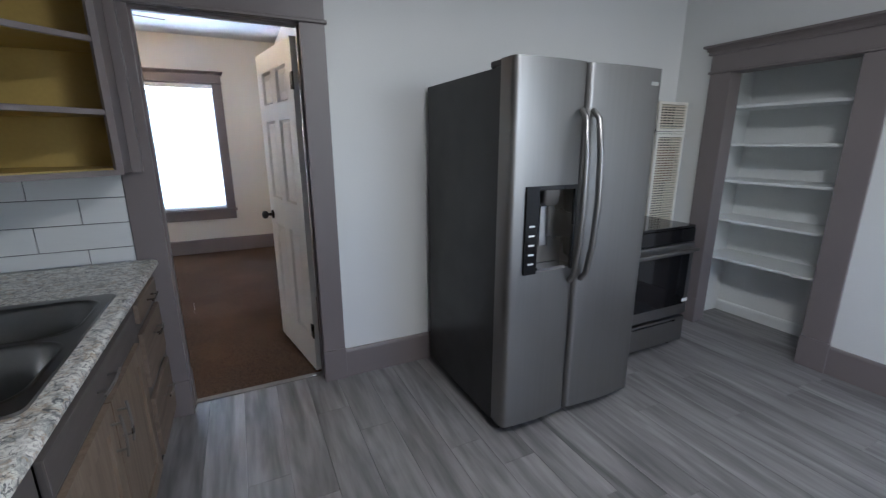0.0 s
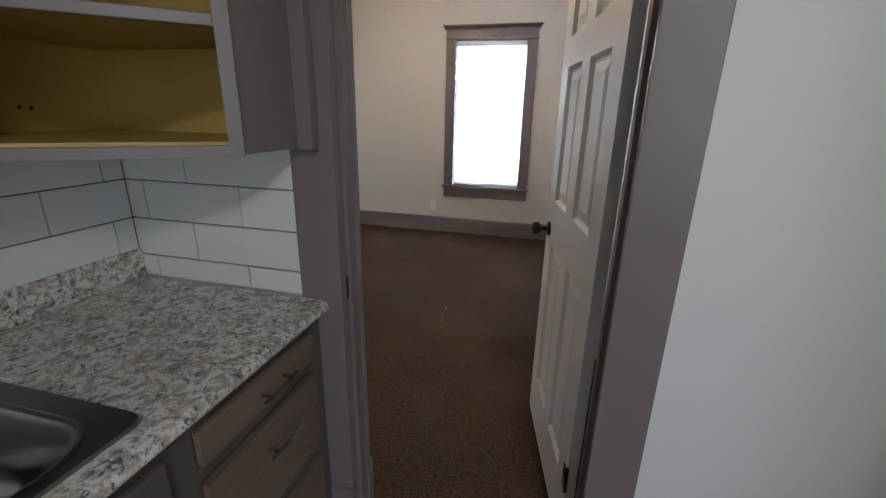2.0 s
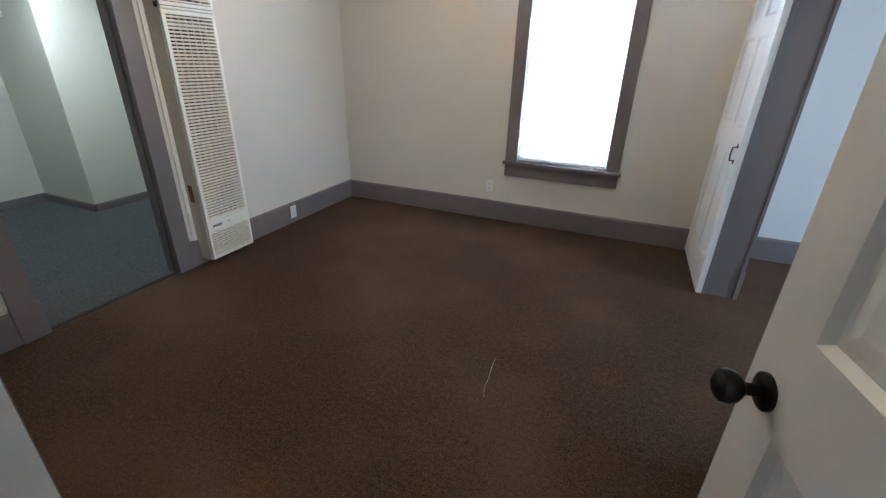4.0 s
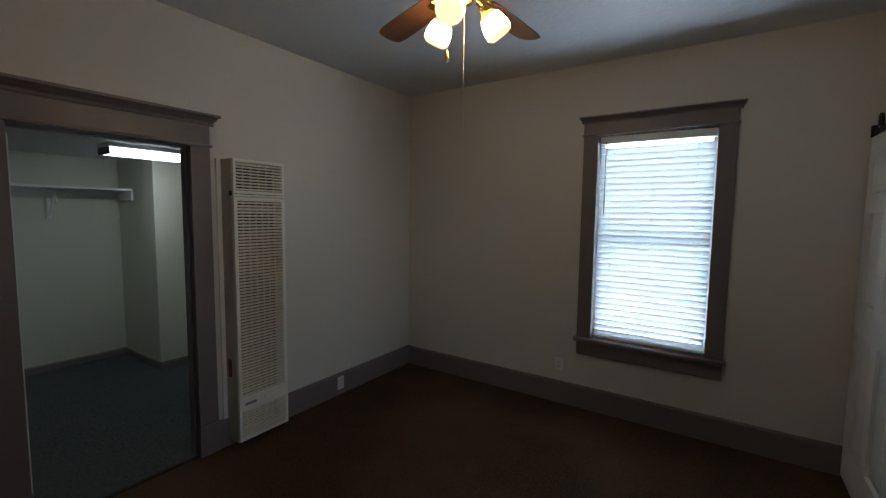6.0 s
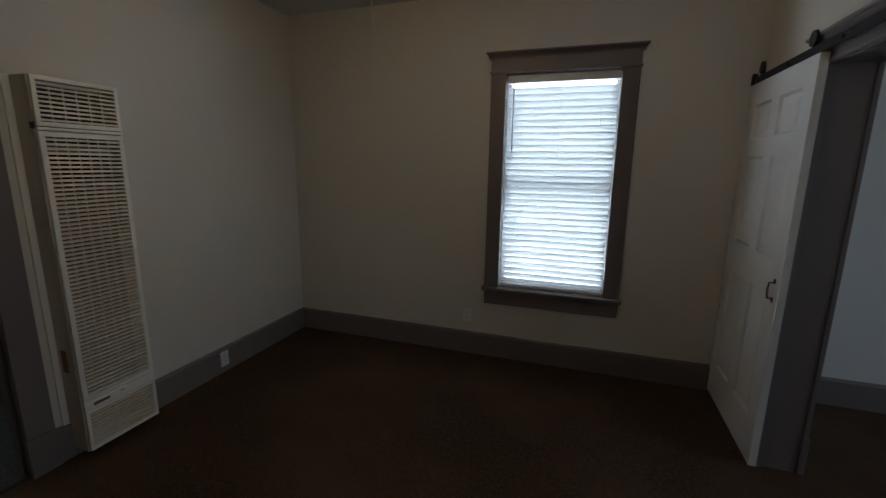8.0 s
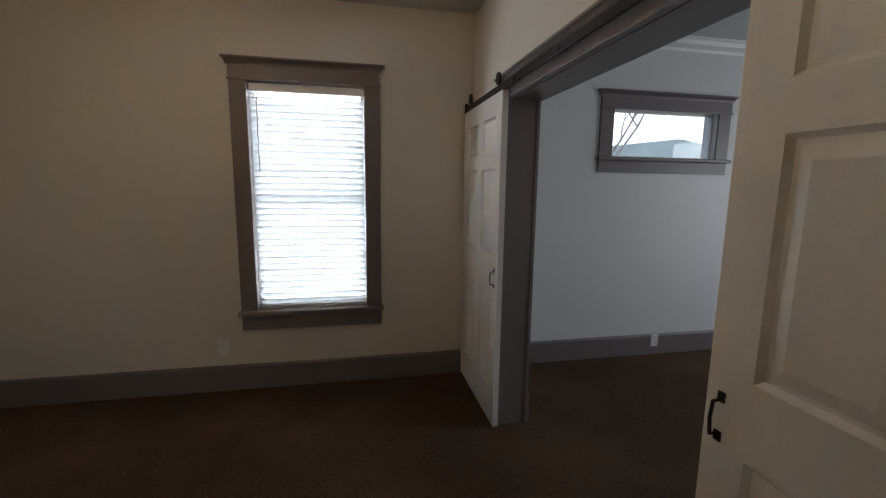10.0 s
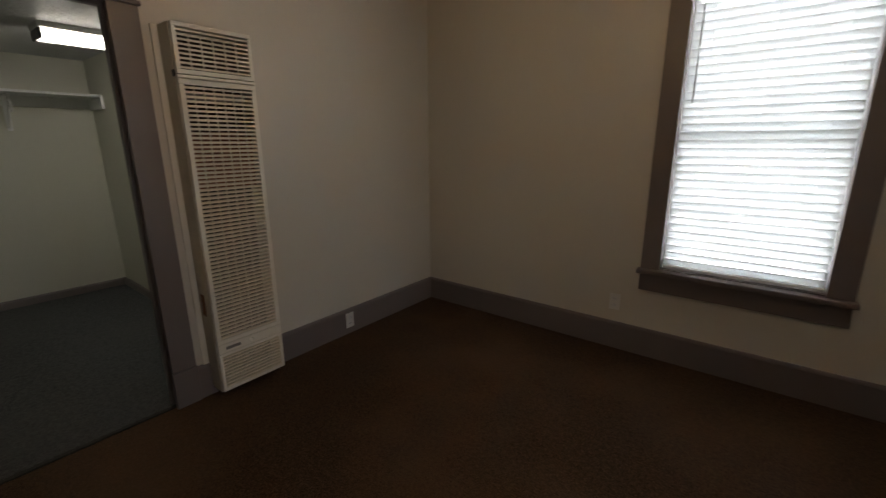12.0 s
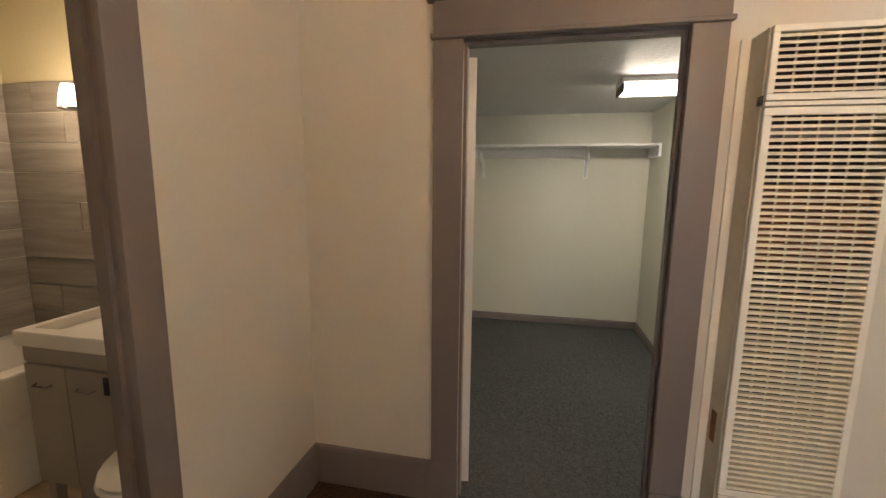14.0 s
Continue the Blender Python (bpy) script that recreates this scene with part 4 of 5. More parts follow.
SX0, SX1, SY0, SY1 = -0.665, -0.098, -1.395, -0.555
counter_bm = bmesh.new()
prof = [(-0.73, 0.866), (-0.062, 0.866), (-0.048, 0.870), (-0.040, 0.880), (-0.040, 0.890), (-0.046, 0.900), (-0.060, 0.906), (-0.70, 0.906), (-0.73, 0.906)]
extruded(counter_bm, prof, pose(0, -3.25, 0), 3.23)
counter = solid("countertop", counter_bm, STONE, "speckled beige and grey laminate countertop with a rolled edge", "countertop", smooth=True)
carve(counter, boxes((SX0 + 0.02, SX1 - 0.02, SY0 + 0.02, SY1 - 0.02, 0.80, 1.0)))
solid("backsplash_ledge", boxes((-0.73, -0.708, -3.25, -0.014, 0.9065, 1.0), bevel=0.004), STONE, "low laminate upstand behind the sink", "backsplash")

sink = base("kitchen_sink", pose(0, 0, 0.906), "double-bowl stainless drop-in sink with wide rim", "sink")
BOWLS = ((-0.540, -0.132, -0.945, -0.612), (-0.540, -0.132, -1.345, -0.985))
rim_bm = bmesh.new()


def ring(bm, loop):
    vs = [bm.verts.new(p) for p in loop]
    return vs, [bm.edges.new((vs[k - 1], vs[k])) for k in range(len(vs))]


outer, outer_edges = ring(rim_bm, round_rect(SX0 + 0.004, SX1 - 0.004, SY0 + 0.004, SY1 - 0.004, 0.006, 0.03))
fill = list(outer_edges)
for x0, x1, y0, y1 in BOWLS:
    fill += ring(rim_bm, round_rect(x0, x1, y0, y1, 0.006, 0.085))[1]
bmesh.ops.triangle_fill(rim_bm, use_beauty=True, use_dissolve=False, edges=fill)
skirt = [rim_bm.verts.new(p) for p in round_rect(SX0, SX1, SY0, SY1, 0.0005, 0.03)]
for k in range(len(outer)):
    rim_bm.faces.new((outer[k - 1], outer[k], skirt[k], skirt[k - 1]))
part("rim", rim_bm, STEEL_SINK, sink, "brushed steel rim")
for x0, x1, y0, y1 in BOWLS:
    loops = []
    for inset, z, rr in ((-0.010, 0.0068, 0.092), (-0.004, 0.0090, 0.088), (0.002, 0.0068, 0.085), (0.008, -0.004, 0.083), (0.022, -0.125, 0.085), (0.034, -0.155, 0.085), (0.062, -0.172, 0.070), (0.12, -0.178, 0.03)):
        loops.append(round_rect(x0 + inset, x1 - inset, y0 + inset, y1 - inset, z, rr))
    bowl = part("bowl", loft(bmesh.new(), loops), STEEL_SINK, sink, "deep brushed steel bowl", True)
    part("drain", turned(bmesh.new(), [(0.045, -0.1775), (0.043, -0.174), (0.030, -0.175), (0.026, -0.177)], 20, Matrix.Translation(((x0 + x1) / 2, (y0 + y1) / 2, 0))), CHROME, bowl, "", True)
spray = base("sink_sprayer", pose(-0.590, -0.592, 0.912, 0, 0, 0) @ Matrix.Scale(1.3, 4), "chrome side sprayer standing on the sink rim", "sprayer")
part("escutcheon", turned(bmesh.new(), [(0.024, 0.0), (0.024, 0.004), (0.017, 0.010), (0.013, 0.022), (0.012, 0.026)], 20), CHROME, spray, "", True)
part("spray_body", tube(bmesh.new(), [(0, 0, 0.02), (-0.001, 0, 0.040), (-0.002, -0.002, 0.060), (-0.003, -0.003, 0.072)], [0.014, 0.0165, 0.019, 0.018], 16), CHROME, spray, "", True)
part("spray_head", tube(bmesh.new(), [(-0.003, -0.003, 0.068), (-0.004, -0.003, 0.076), (-0.005, -0.004, 0.088), (-0.005, -0.004, 0.099), (-0.006, -0.005, 0.105)], [0.016, 0.022, 0.0245, 0.020, 0.010], 18), CHROME, spray, "", True)
faucet = base("kitchen_faucet", pose(-0.62, -0.975, 0.912), "chrome swivel faucet behind the sink divider", "faucet")
part("deck_plate", loft(bmesh.new(), [round_rect(-0.028, 0.028, -0.12, 0.12, 0.0, 0.026), round_rect(-0.026, 0.026, -0.118, 0.118, 0.01, 0.024), round_rect(-0.02, 0.02, -0.11, 0.11, 0.014, 0.02)]), CHROME, faucet, "", True)
part("spout", tube(bmesh.new(), [(0, 0, 0.01), (0, 0, 0.10), (0.02, 0, 0.135), (0.08, 0, 0.155), (0.17, 0, 0.15), (0.20, 0, 0.13)], [0.018, 0.016, 0.014, 0.012, 0.011, 0.012], 14), CHROME, faucet, "", True)
part("lever", tube(bmesh.new(), [(0, 0, 0.11), (-0.01, 0.0, 0.16), (0.03, 0.0, 0.185)], [0.014, 0.012, 0.006], 12), CHROME, faucet, "", True)

# upper cabinets: a diagonal corner unit, open and yellow inside, then wooden doors
UB, UT = 1.345, 2.42
corner = base("corner_wall_cabinet", pose(-0.73, 0.0, 0), "diagonal taupe corner cabinet, open with yellow-painted shelves", "wall cabinet")
PA, PB = Vector((0.655, -0.255, 0)), Vector((0.30, -0.553, 0))


def slab(bm, plan, z0, z1):
    lo, hi = [bm.verts.new((x, y, z0)) for x, y in plan], [bm.verts.new((x, y, z1)) for x, y in plan]
    n = len(plan)
    for k in range(n):
        bm.faces.new((lo[k], lo[(k + 1) % n], hi[(k + 1) % n], hi[k]))
    bm.faces.new(lo[::-1])
    bm.faces.new(hi)
    return bm


PLAN = [(0.004, -0.004), (0.603, -0.004), (0.603, -0.027), (0.637, -0.027), (0.637, -0.243), (0.295, -0.530), (0.004, -0.530)]
part("bottom_board", slab(bmesh.new(), PLAN, UB + 0.012, UB + 0.026), YELLOW, corner, "yellow painted bottom board")
part("underside", slab(bmesh.new(), PLAN, UB, UB + 0.011), TRIM, corner, "taupe underside")
part("top_board", slab(bmesh.new(), PLAN, UT - 0.02, UT), YELLOW, corner)
part("back_panel", boxes((0.0, 0.0035, -0.553, -0.0005, UB, UT)), YELLOW, corner, "yellow painted back panel")
part("back_panel", boxes((0.0036, 0.603, -0.0035, -0.0005, UB, UT)), YELLOW, corner, "yellow painted back panel")
part("back_strip", boxes((0.6035, 0.637, -0.0265, -0.0235, UB, UT)), YELLOW, corner)
part("end_panel", boxes((0.638, 0.655, -0.252, -0.0235, UB, UT), bevel=0.001), TRIM, corner, "taupe painted end panel with drips")
part("inner_divider", boxes((0.004, 0.298, -0.553, -0.531, UB, UT)), YELLOW, corner, "yellow painted side panel")
DIAG = Matrix.Translation(PB) @ Matrix.Rotation(math.atan2(PA.y - PB.y, PA.x - PB.x), 4, "Z")
span = (PA - PB).length


def diag(*rows, bevel=0.0):
    bm = boxes(*rows, bevel=bevel)
    bmesh.ops.transform(bm, matrix=DIAG, verts=bm.verts)
    return bm


part("face_frame", diag((span - 0.028, span, -0.019, 0.0, UB - 0.002, UT), (0.0, span - 0.028, -0.019, 0.0, UB - 0.002, UB + 0.020),
                        (0.0, span - 0.028, -0.019, 0.0, UT - 0.06, UT)), TRIM, corner, "taupe painted face frame")
for z in (1.588, 1.862, 2.13):
    part("shelf_board", slab(bmesh.new(), PLAN, z, z + 0.017), YELLOW, corner, "yellow painted shelf")
    part("shelf_edge", diag((0.004, span - 0.0285, -0.016, -0.002, z - 0.003, z + 0.020), bevel=0.003), TRIM, corner, "taupe shelf edge")
part("peg_hole", boxes((0.0036, 0.0042, -0.215, -0.207, 1.425, 1.433), (0.0036, 0.0042, -0.240, -0.232, 1.427, 1.435)), BLACK, corner)

part("filler_strip", boxes((0.6555, 0.698, -0.058, -0.0235, UB - 0.004, UT), bevel=0.003), TRIM, corner, "thickly painted filler strip against the door casing")

upper = base("upper_cabinet", pose(-0.73, -0.554, 0), "dark brown stained wall cabinet with closed doors", "wall cabinet")
part("carcass", boxes((0.0, 0.30, -2.6, 0.0, UB, UT), bevel=0.001), TRIM, upper, "taupe painted cabinet box")
for k in range(4):
    y1 = -0.003 - k * 0.46
    leaf = part("cabinet_door", boxes((0.301, 0.322, y1 - 0.45, y1, UB - 0.008, UT - 0.03), bevel=0.004), CABINET_DARK, upper, "dark brown stained wood door")
    part("edge_band", boxes((0.3222, 0.328, y1 - 0.45, y1, UB - 0.008, UB + 0.012), bevel=0.002), CABINET_DARK, leaf, "worn bottom edge")

# ---- kitchen: refrigerator ----
fridge = base("refrigerator", pose(1.447, -0.088, 0), "side-by-side stainless refrigerator with a door dispenser", "refrigerator")
part("body", boxes((0.005, 0.888, -0.75, 0.045, 0.035, 1.795), bevel=0.004), FRIDGE_SIDE, fridge, "dark grey textured cabinet sides")
part("kick_grille", boxes((0.02, 0.875, -0.80, -0.752, 0.012, 0.050)), BLACK, fridge, "black base grille")
for x in (0.06, 0.85):
    part("foot", turned(bmesh.new(), [(0.025, 0.0), (0.025, 0.02), (0.015, 0.034)], 12, Matrix.Translation((x, -0.70, 0))), BLACK, fridge)
for x in (0.045, 0.848):
    part("hinge_cover", boxes((x - 0.04, x + 0.04, -0.80, -0.66, 1.796, 1.826), bevel=0.008), BLACK, fridge, "black hinge cover")


def fridge_door(x0, x1):
    bm = bmesh.new()
    r = 0.028
    front = -0.862
    out = [(x0, -0.757), (x0, front + r)] + [(x0 + r - r * math.cos(radians(a)), front + r - r * math.sin(radians(a))) for a in (22, 45, 67)] + [(x0 + r, front)]
    n = 6
    for k in range(1, n):
        u = k / n
        out.append((x0 + r + (x1 - x0 - 2 * r) * u, front - 0.010 * math.sin(math.pi * u)))
    out += [(x1 - r, front)] + [(x1 - r + r * math.sin(radians(a)), front + r - r * math.cos(radians(a))) for a in (22, 45, 67)] + [(x1, front + r), (x1, -0.757)]
    lo = [bm.verts.new((x, y, 0.055)) for x, y in out]
    hi = [bm.verts.new((x, y, 1.825)) for x, y in out]
    m = len(out)
    for k in range(m):
        bm.faces.new((lo[k], lo[(k + 1) % m], hi[(k + 1) % m], hi[k]))
    bm.faces.new(lo[::-1])
    bm.faces.new(hi)
    return bm


left_door = part("freezer_door", fridge_door(0.0, 0.402), STEEL, fridge, "brushed stainless door with a dispenser", True)
right_door = part("fridge_door", fridge_door(0.410, 0.893), STEEL, fridge, "brushed stainless door", True)
carve(left_door, boxes((0.085, 0.365, -0.90, -0.795, 0.875, 1.275)))
disp = part("dispenser", boxes((0.085, 0.365, -0.7955, -0.7945, 0.875, 1.275), (0.085, 0.088, -0.868, -0.7955, 0.875, 1.275), (0.362, 0.365, -0.868, -0.7955, 0.875, 1.275), (0.088, 0.362, -0.868, -0.7955, 1.272, 1.275),
                                (0.088, 0.362, -0.868, -0.7955, 0.875, 0.878)), NICKEL, left_door, "grey recessed dispenser bay")
part("control_panel", boxes((0.078, 0.150, -0.880, -0.862, 0.868, 1.282), bevel=0.003), BLACK_GLASS, left_door, "glossy black touch panel")
part("bezel", boxes((0.150, 0.372, -0.878, -0.864, 1.262, 1.282), (0.358, 0.372, -0.878, -0.864, 0.868, 1.262), bevel=0.002), BLACK, left_door, "black dispenser bezel")
for k, z in enumerate((0.92, 0.965, 1.01, 1.055, 1.10)):
    part("touch_key", boxes((0.098, 0.130, -0.8815, -0.8802, z - 0.004, z + 0.004)), VINYL_FRAME, left_door)
part("ice_chute", loft(bmesh.new(), [round_rect(0.190, 0.290, -0.865, -0.80, 1.271, 0.015), round_rect(0.195, 0.285, -0.86, -0.80, 1.20, 0.015), round_rect(0.21, 0.27, -0.85, -0.80, 1.185, 0.012)]), STEEL, left_door, "steel ice chute", True)
part("paddle", boxes((0.215, 0.265, -0.808, -0.7985, 0.98, 1.18), bevel=0.004), CHROME, left_door, "chrome dispenser paddle")
part("drip_tray", loft(bmesh.new(), [round_rect(0.155, 0.350, -0.885, -0.80, 0.878, 0.03), round_rect(0.152, 0.353, -0.888, -0.80, 0.895, 0.03), round_rect(0.165, 0.340, -0.876, -0.80, 0.893, 0.02)]), CHROME, left_door, "chrome drip tray", True)
for x, s in ((0.372, -1), (0.440, 1)):
    bow = [(x, -0.868, 0.80), (x + s * 0.004, -0.900, 0.84), (x + s * 0.010, -0.925, 1.00), (x + s * 0.012, -0.935, 1.20), (x + s * 0.010, -0.927, 1.42), (x + s * 0.004, -0.905, 1.58), (x, -0.868, 1.62)]
    part("door_handle", tube(bmesh.new(), bow, [0.013, 0.015, 0.016, 0.016, 0.016, 0.015, 0.013], 12), STEEL, left_door if s < 0 else right_door, "curved stainless bar handle", True)
part("badge", boxes((0.808, 0.858, -0.8665, -0.8625, 1.745, 1.762)), CHROME, right_door, "small silver badge")

# ---- kitchen: range ----
stove = base("kitchen_range", pose(2.46, -0.03, 0), "stainless glass-top range with a black oven window", "range")
part("body", boxes((0.0, 0.76, -0.60, 0.0, 0.03, 0.895), bevel=0.003), FRIDGE_SIDE, stove, "dark grey side panels")
for x in (0.05, 0.71):
    part("foot", turned(bmesh.new(), [(0.02, 0.0), (0.02, 0.03)], 10, Matrix.Translation((x, -0.55, 0))), BLACK, stove)
part("cooktop", boxes((-0.003, 0.763, -0.625, -0.01, 0.896, 0.915), bevel=0.005), BLACK_GLASS, stove, "black ceramic glass cooktop")
part("control_strip", boxes((0.0, 0.76, -0.630, -0.601, 0.80, 0.895), bevel=0.004), BLACK_GLASS, stove, "black glass control strip")
oven = part("oven_door", boxes((0.004, 0.756, -0.640, -0.601, 0.265, 0.795), bevel=0.006), STEEL, stove, "stainless oven door")
part("oven_window", boxes((0.05, 0.71, -0.643, -0.6402, 0.345, 0.715), bevel=0.001), BLACK_GLASS, oven, "black oven window")
part("oven_handle", tube(tube(tube(bmesh.new(), [(0.03, -0.685, 0.755), (0.73, -0.685, 0.755)], 0.013, 12), [(0.06, -0.64, 0.755), (0.06, -0.685, 0.755)], 0.009, 8), [(0.70, -0.64, 0.755), (0.70, -0.685, 0.755)], 0.009, 8), STEEL, oven, "stainless bar handle", True)
drawer = part("warming_drawer", boxes((0.004, 0.756, -0.636, -0.601, 0.055, 0.240), bevel=0.006), STEEL, stove, "stainless storage drawer")
part("finger_groove", boxes((0.10, 0.66, -0.637, -0.6362, 0.215, 0.228)), BLACK, drawer)
part("tag", boxes((0.69, 0.75, -0.6445, -0.6432, 0.36, 0.385)), VINYL_FRAME, oven, "small white tag")

# ---- kitchen: pantry shelves, ceiling lamp ----
for k, z in enumerate((0.545, 0.858, 1.167, 1.443, 1.722)):
    board = base("pantry_shelf", pose(3.80, -0.87, z), "white painted pantry shelf, empty", "shelf", "pantry shelves")
    part("board", boxes((0.04, 0.399, -0.549, 0.549, 0.0, 0.020), bevel=0.002), SHELF_WHITE, board)
    for y0 in (0.532, -0.549):
        part("cleat", boxes((0.06, 0.38, y0, y0 + 0.017, -0.04, -0.0005)), SHELF_WHITE, board)
klamp = base("kitchen_ceiling_light", pose(1.45, -2.45, CEIL), "round flush kitchen ceiling light, switched on", "ceiling light")
part("base_ring", turned(bmesh.new(), [(0.19, -0.0005), (0.19, -0.02), (0.175, -0.03)], 32), WHITE, klamp, "", True)
part("diffuser", turned(bmesh.new(), [(0.174, -0.0305), (0.170, -0.06), (0.14, -0.088), (0.08, -0.10), (0.02, -0.103)], 32), LAMP_LENS, klamp, "glowing white diffuser", True)

# ---- bathroom ----
vanity = base("bathroom_vanity", pose(-2.615, -0.64, 0), "grey painted vanity with a white sink top", "vanity")
part("body", boxes((0.0, 0.60, 0.0, 0.435, 0.17, 0.78), bevel=0.003), VANITY, vanity)
for y0 in (0.004, 0.391):
    for x0 in (0.02, 0.55):
        part("leg", boxes((x0, x0 + 0.04, y0, y0 + 0.04, 0.0, 0.169), bevel=0.003), VANITY, vanity)
part("toe_board", boxes((0.48, 0.50, 0.045, 0.39, 0.0, 0.169)), VANITY, vanity)
sink_top = part("sink_top", boxes((0.0, 0.63, -0.012, 0.447, 0.781, 0.845), bevel=0.008), PORCELAIN, vanity, "white moulded sink top")
carve(sink_top, boxes((0.09, 0.585, 0.03, 0.405, 0.80, 0.90), bevel=0.012))
part("apron_board", boxes((0.601, 0.612, 0.004, 0.431, 0.712, 0.779)), VANITY, vanity)
for y0 in (0.008, 0.219):
    leaf = part("vanity_door", boxes((0.601, 0.618, y0, y0 + 0.207, 0.185, 0.704), bevel=0.003), VANITY, vanity)
    part("finger_pull", tube(bmesh.new(), [(0.618, y0 + 0.055, 0.625), (0.638, y0 + 0.062, 0.622), (0.638, y0 + 0.128, 0.622), (0.618, y0 + 0.135, 0.625)], 0.004, 8), NICKEL, leaf, "bent satin pull", True)
part("latch", boxes((0.6185, 0.630, 0.412, 0.434, 0.62, 0.69), bevel=0.002), BLACK, vanity, "black child latch")

toilet = base("toilet", pose(-2.53, 0.02, 0), "white porcelain toilet with closed lid", "toilet")
part("tank", boxes((0.01, 0.19, -0.19, 0.19, 0.40, 0.74), bevel=0.02), PORCELAIN, toilet, "", True)
part("tank_lid", boxes((0.003, 0.20, -0.20, 0.20, 0.741, 0.775), bevel=0.01), PORCELAIN, toilet, "", True)


def oval(cx, rx, ry, z, n=28):
    return [(cx + rx * math.cos(2 * math.pi * k / n), ry * math.sin(2 * math.pi * k / n), z) for k in range(n)]


bowl_bm = loft(bmesh.new(), [oval(0.36, 0.20, 0.11, 0.0), oval(0.37, 0.20, 0.105, 0.12), oval(0.42, 0.24, 0.13, 0.24), oval(0.48, 0.275, 0.175, 0.36), oval(0.48, 0.28, 0.18, 0.395)])
part("bowl", bowl_bm, PORCELAIN, toilet, "", True)
part("seat", loft(bmesh.new(), [oval(0.48, 0.285, 0.185, 0.396), oval(0.48, 0.29, 0.19, 0.405), oval(0.48, 0.285, 0.185, 0.416)]), PORCELAIN, toilet, "", True)
part("lid", loft(bmesh.new(), [oval(0.475, 0.282, 0.182, 0.418), oval(0.475, 0.286, 0.186, 0.428), oval(0.47, 0.265, 0.165, 0.440), oval(0.46, 0.15, 0.09, 0.444)]), PORCELAIN, toilet, "", True)

tub_bm = boxes((-2.615, -0.86, -1.495, -0.885, 0.365, 0.575), (-2.615, -0.86, -1.495, -0.905, 0.0, 0.364), bevel=0.012)
tub = solid("bathtub", tub_bm, PORCELAIN, "white alcove bathtub with an apron front", "bathtub")
carve(tub, boxes((-2.53, -0.95, -1.43, -0.965, 0.12, 0.8), bevel=0.04))
sconce = base("wall_lamp", pose(-2.615, -0.88, 1.80), "bathroom wall lamp with a lit white shade", "wall lamp")
part("back_plate", boxes((0.0, 0.02, -0.06, 0.06, -0.05, 0.05), bevel=0.005), NICKEL, sconce)
part("arm", tube(bmesh.new(), [(0.02, 0, 0), (0.08, 0, 0.01), (0.12, 0, -0.02)], 0.008, 10), NICKEL, sconce, "", True)
part("shade", turned(bmesh.new(), [(0.035, 0.10), (0.045, 0.06), (0.055, 0.0), (0.052, -0.005)], 20, Matrix.Translation((0.12, 0, -0.01))), BATH_GLOW, sconce, "glowing white glass shade", True)
part("shade_rim", turned(bmesh.new(), [(0.057, -0.016), (0.058, -0.006), (0.050, -0.006)], 20, Matrix.Translation((0.12, 0, -0.01))), BLACK, sconce, "", True)

# ---- outside ----
solid("backdrop_sky", boxes((-60, 120, 90, 90.2, -5, 70)), SKY_GLOW, "pale overcast sky", "sky", S)
solid("ground", boxes((-200, 200, 4.6, 300, -0.6, -0.5)), GRASS, "dry lawn outside the house", "lawn", S)
neighbour = base("neighbour_house", pose(17.0, 22.0, -0.5), "pale neighbouring house with a blue-green roof", "house")
part("wall", boxes((-7, 7, 0, 8, 0.0, 3.65)), SIDING, neighbour)
roof_bm = bmesh.new()
extruded(roof_bm, [(-7.6, 3.66), (-7.6, 3.74), (0.6, 4.75), (7.6, 3.74), (7.6, 3.66)], pose(0, -0.5, 0), 9.0)
part("roof", roof_bm, ROOF, neighbour, "blue-green roof")
for x in (-4, 3.5):
    part("window", boxes((x - 0.6, x + 0.6, -0.03, 0.05, 1.0, 2.4)), BLACK_GLASS, neighbour)

tree = base("bare_tree", pose(6.3, 11.0, -0.5), "leafless tree with spreading limbs outside the transom", "tree")
rng = random.Random(7)


def limb(bm, p, d, length, r, level):
    pts, rad = [p], [r]
    for k in range(4):
        d = (d + Vector((rng.uniform(-0.22, 0.22), rng.uniform(-0.22, 0.22), rng.uniform(-0.05, 0.18)))).normalized()
        p = p + d * length / 4
        pts.append(p)
        rad.append(r * (1 - 0.15 * (k + 1)))
    tube(bm, pts, rad, 6)
    if level:
        for k in range(3):
            q = pts[2 + k % 3]
            side = Vector((rng.uniform(-1, 1), rng.uniform(-1, 1), rng.uniform(0.1, 0.9))).normalized()
            limb(bm, q, (d * 0.6 + side).normalized(), length * 0.72, r * 0.62, level - 1)


part("trunk", tube(bmesh.new(), [(0, 0, 0), (0.05, 0, 1.2), (0.0, 0.05, 2.4)], [0.22, 0.17, 0.15], 10), BARK, tree)
for a, lift, reach in ((0.1, 0.72, 3.4), (1.9, 1.0, 2.6), (2.9, 0.9, 2.6), (4.0, 1.1, 2.4), (5.4, 1.3, 2.2)):
    bm = bmesh.new()
    limb(bm, Vector((0, 0.05, 2.3)), Vector((math.cos(a) * 0.9, math.sin(a) * 0.9, lift)).normalized(), reach, 0.038, 3)
    part("limb", bm, BARK, tree)

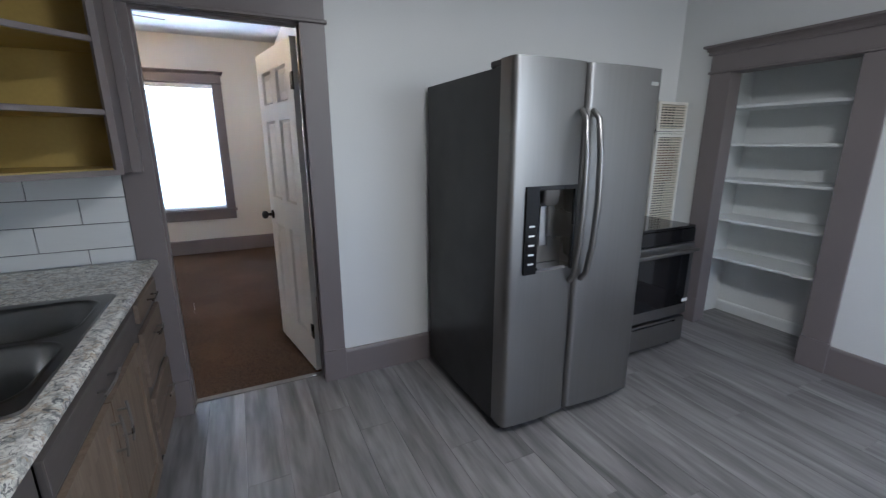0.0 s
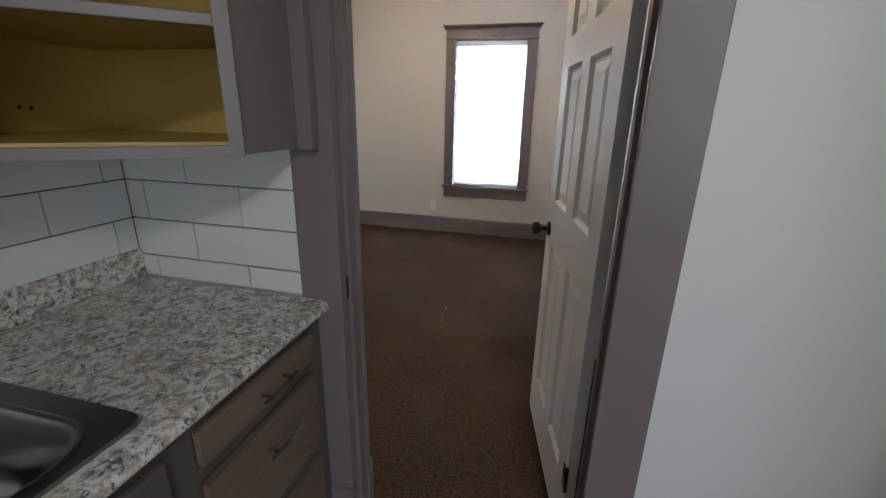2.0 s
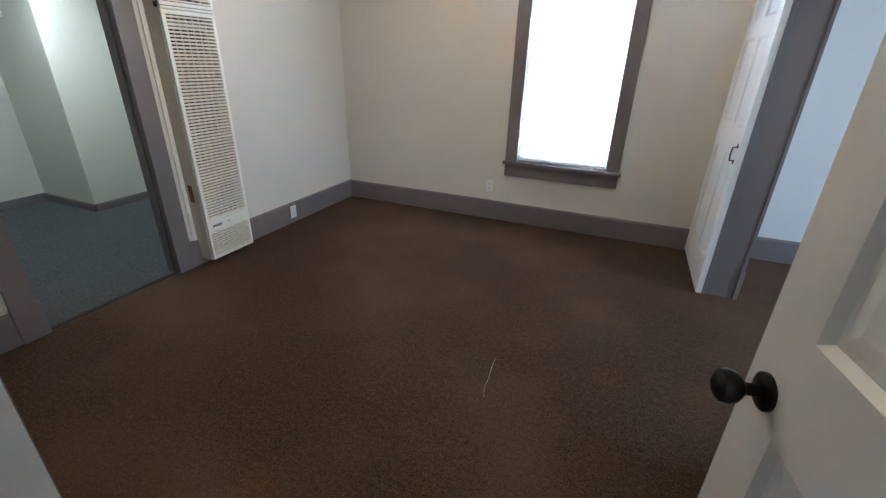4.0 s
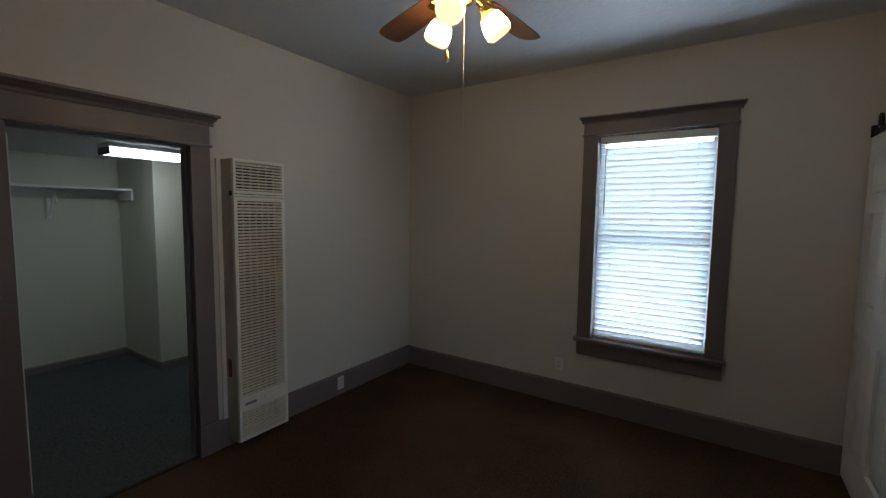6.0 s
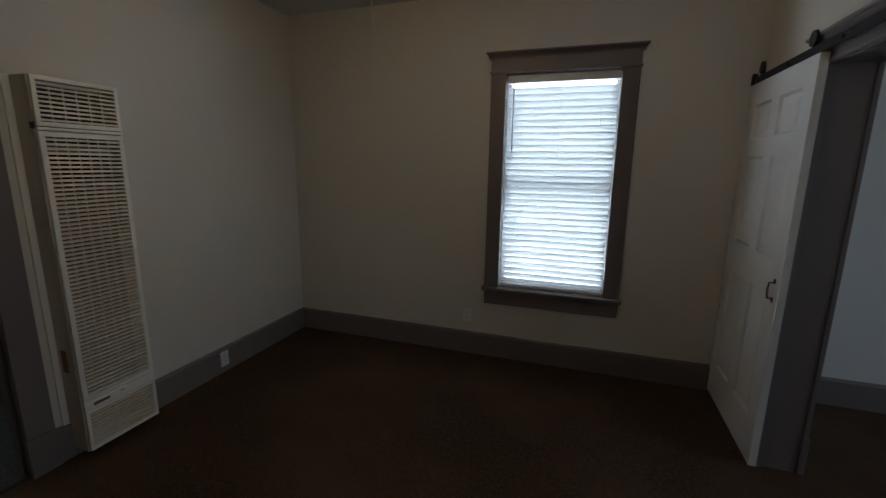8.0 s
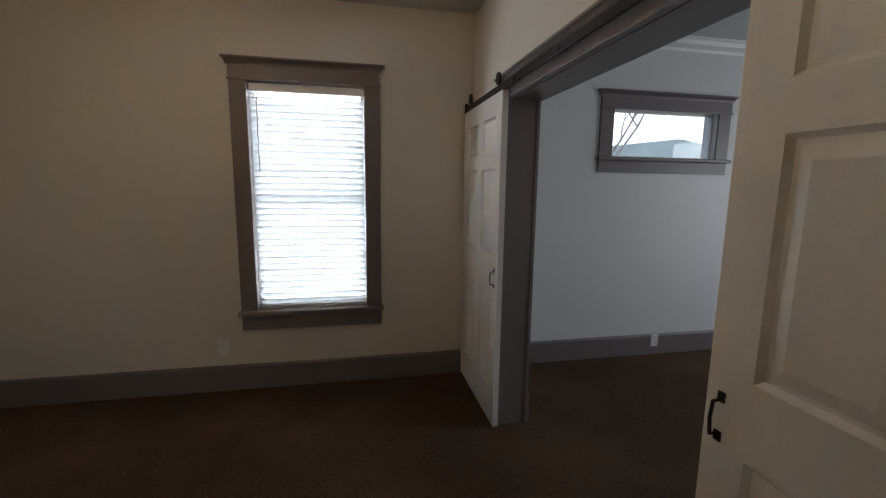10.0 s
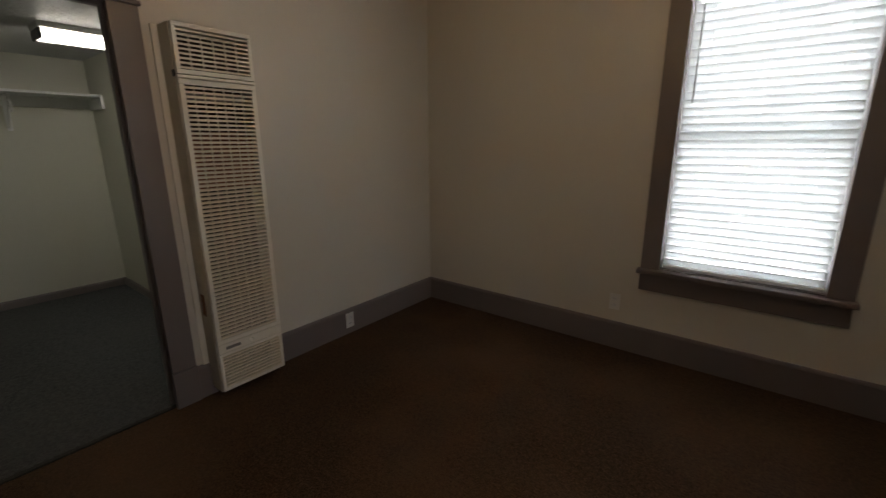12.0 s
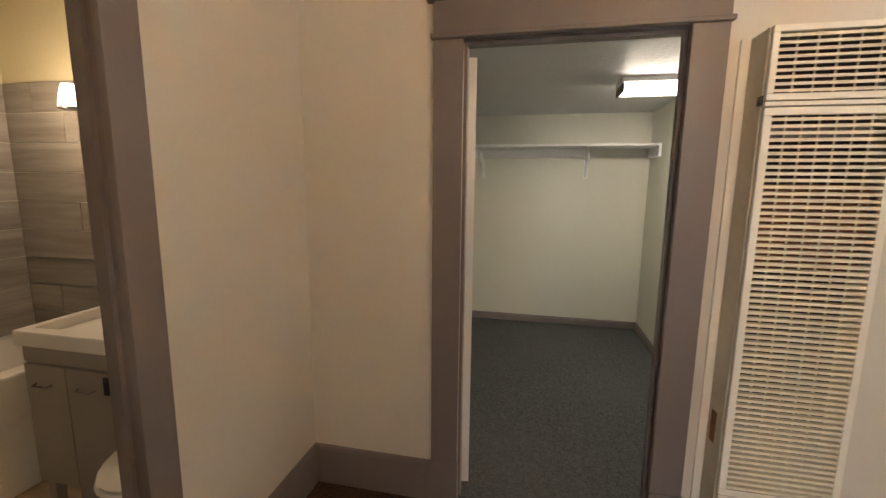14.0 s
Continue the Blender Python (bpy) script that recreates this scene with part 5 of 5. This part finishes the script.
# ---- pieces: wall tiles, planks ----
splash = solid("tile_backing", boxes((-0.73, -0.1275, -0.005, -0.0005, 0.907, 1.3445), (-0.7295, -0.725, -2.6, -0.005, 0.907, 1.3445)), GROUT, "white tile backsplash with dark joints", "backsplash", S)
TILE_H, TILE_L, GAP = 0.1175, 0.335, 0.004
for row in range(4):
    z1 = 1.343 - row * (TILE_H + GAP)
    z0 = max(z1 - TILE_H, 0.909)
    # end wall beside the door
    cuts = [-0.7235, -0.490, -0.128] if row % 2 == 0 else [-0.7235, -0.655, -0.310, -0.128]
    for x0, x1 in zip(cuts, cuts[1:]):
        part("tile", boxes((x0 + GAP / 2, x1 - GAP / 2, -0.0115, -0.0052, z0, z1), bevel=0.0012), TILE, splash)
    # wall behind the sink
    y = -0.014 - (0.065 if row % 2 == 0 else 0.235)
    cuts = [-0.014, y]
    while cuts[-1] > -2.5:
        cuts.append(cuts[-1] - TILE_L)
    for y1, y0 in zip(cuts, cuts[1:]):
        part("tile", boxes((-0.7248, -0.7185, y0 + GAP / 2, y1 - GAP / 2, z0, z1), bevel=0.0012), TILE, splash)


def plank_run(parent, name, x0, x1, y0, y1, width, length, material, seed):
    r = random.Random(seed)
    mats = {}
    x = x0
    while x < x1 - 0.005:
        w = min(width, x1 - x)
        y = y0 - r.uniform(0.0, length)
        while y < y1:
            a, b = max(y, y0), min(y + length, y1)
            if b - a > 0.03:
                key = (round(w, 3), round(b - a, 3))
                if key not in mats:
                    bm = boxes((0.0006, w - 0.0006, 0.0006, b - a - 0.0006, -0.006, 0.0))
                    for v in bm.verts:
                        if v.co.z > -0.001:
                            v.co.x += 0.0006 if v.co.x < w / 2 else -0.0006
                    mats[key] = mesh_of(name, bm, material)
                shared(name, mats[key], parent, pose(x, a, 0.0002 * r.random()))
            y += length
        x += width


plank_run(floor_kitchen, "plank", -0.10, 4.20, -4.4, 0.069, 0.182, 1.22, VINYL, 3)
plank_run(floor_bath, "plank", -2.62, -0.85, -0.95, 0.355, 0.15, 0.91, VINYL_WARM, 5)

bath_back = solid("bath_tile_backing", boxes((-2.6195, -2.616, -1.499, 0.239, 0.0, 1.92), (-2.616, -0.851, -1.4995, -1.496, 0.0, 1.925)), LIGHT_GROUT, "wood-look tile on the bathroom walls", "tiles", S)
r = random.Random(11)
for row in range(9):
    z0 = 0.530 + row * 0.1575
    y = -1.494 - r.uniform(0.0, 0.7)
    while y < 0.236:
        a, b = max(y, -1.494), min(y + 0.88, 0.236)
        if b - a > 0.03:
            part("tile", boxes((-2.6158, -2.608, a + 0.002, b - 0.002, z0, z0 + 0.153)), BATH_TILE, bath_back)
        y += 0.88
    x = -2.606 - r.uniform(0.0, 0.7)
    while x < -0.855:
        a, b = max(x, -2.606), min(x + 0.88, -0.855)
        if b - a > 0.03:
            part("tile", boxes((a + 0.002, b - 0.002, -1.4958, -1.488, z0, z0 + 0.153)), BATH_TILE_X, bath_back)
        x += 0.88

# ---- small things on the carpet ----
thread = bmesh.new()
tube(thread, [(-0.131, 1.89, 0.003), (-0.128, 1.80, 0.005), (-0.117, 1.73, 0.003), (-0.120, 1.66, 0.004), (-0.100, 1.60, 0.003)], 0.00045, 6)
solid("lint_thread", thread, WHITE, "thin white thread lying on the brown carpet", "thread")
edge_bm = bmesh.new()
rr = random.Random(2)
for k in range(60):
    y = 1.056 + k * 0.0133
    box(edge_bm, -2.512 - rr.uniform(0, 0.006), -2.494 + rr.uniform(0, 0.006), y, y + 0.0128, -0.01, 0.006 + rr.uniform(0, 0.004))
solid("carpet_seam", edge_bm, SUBFLOOR, "ragged dark seam between the two carpets", "carpet seam", S)
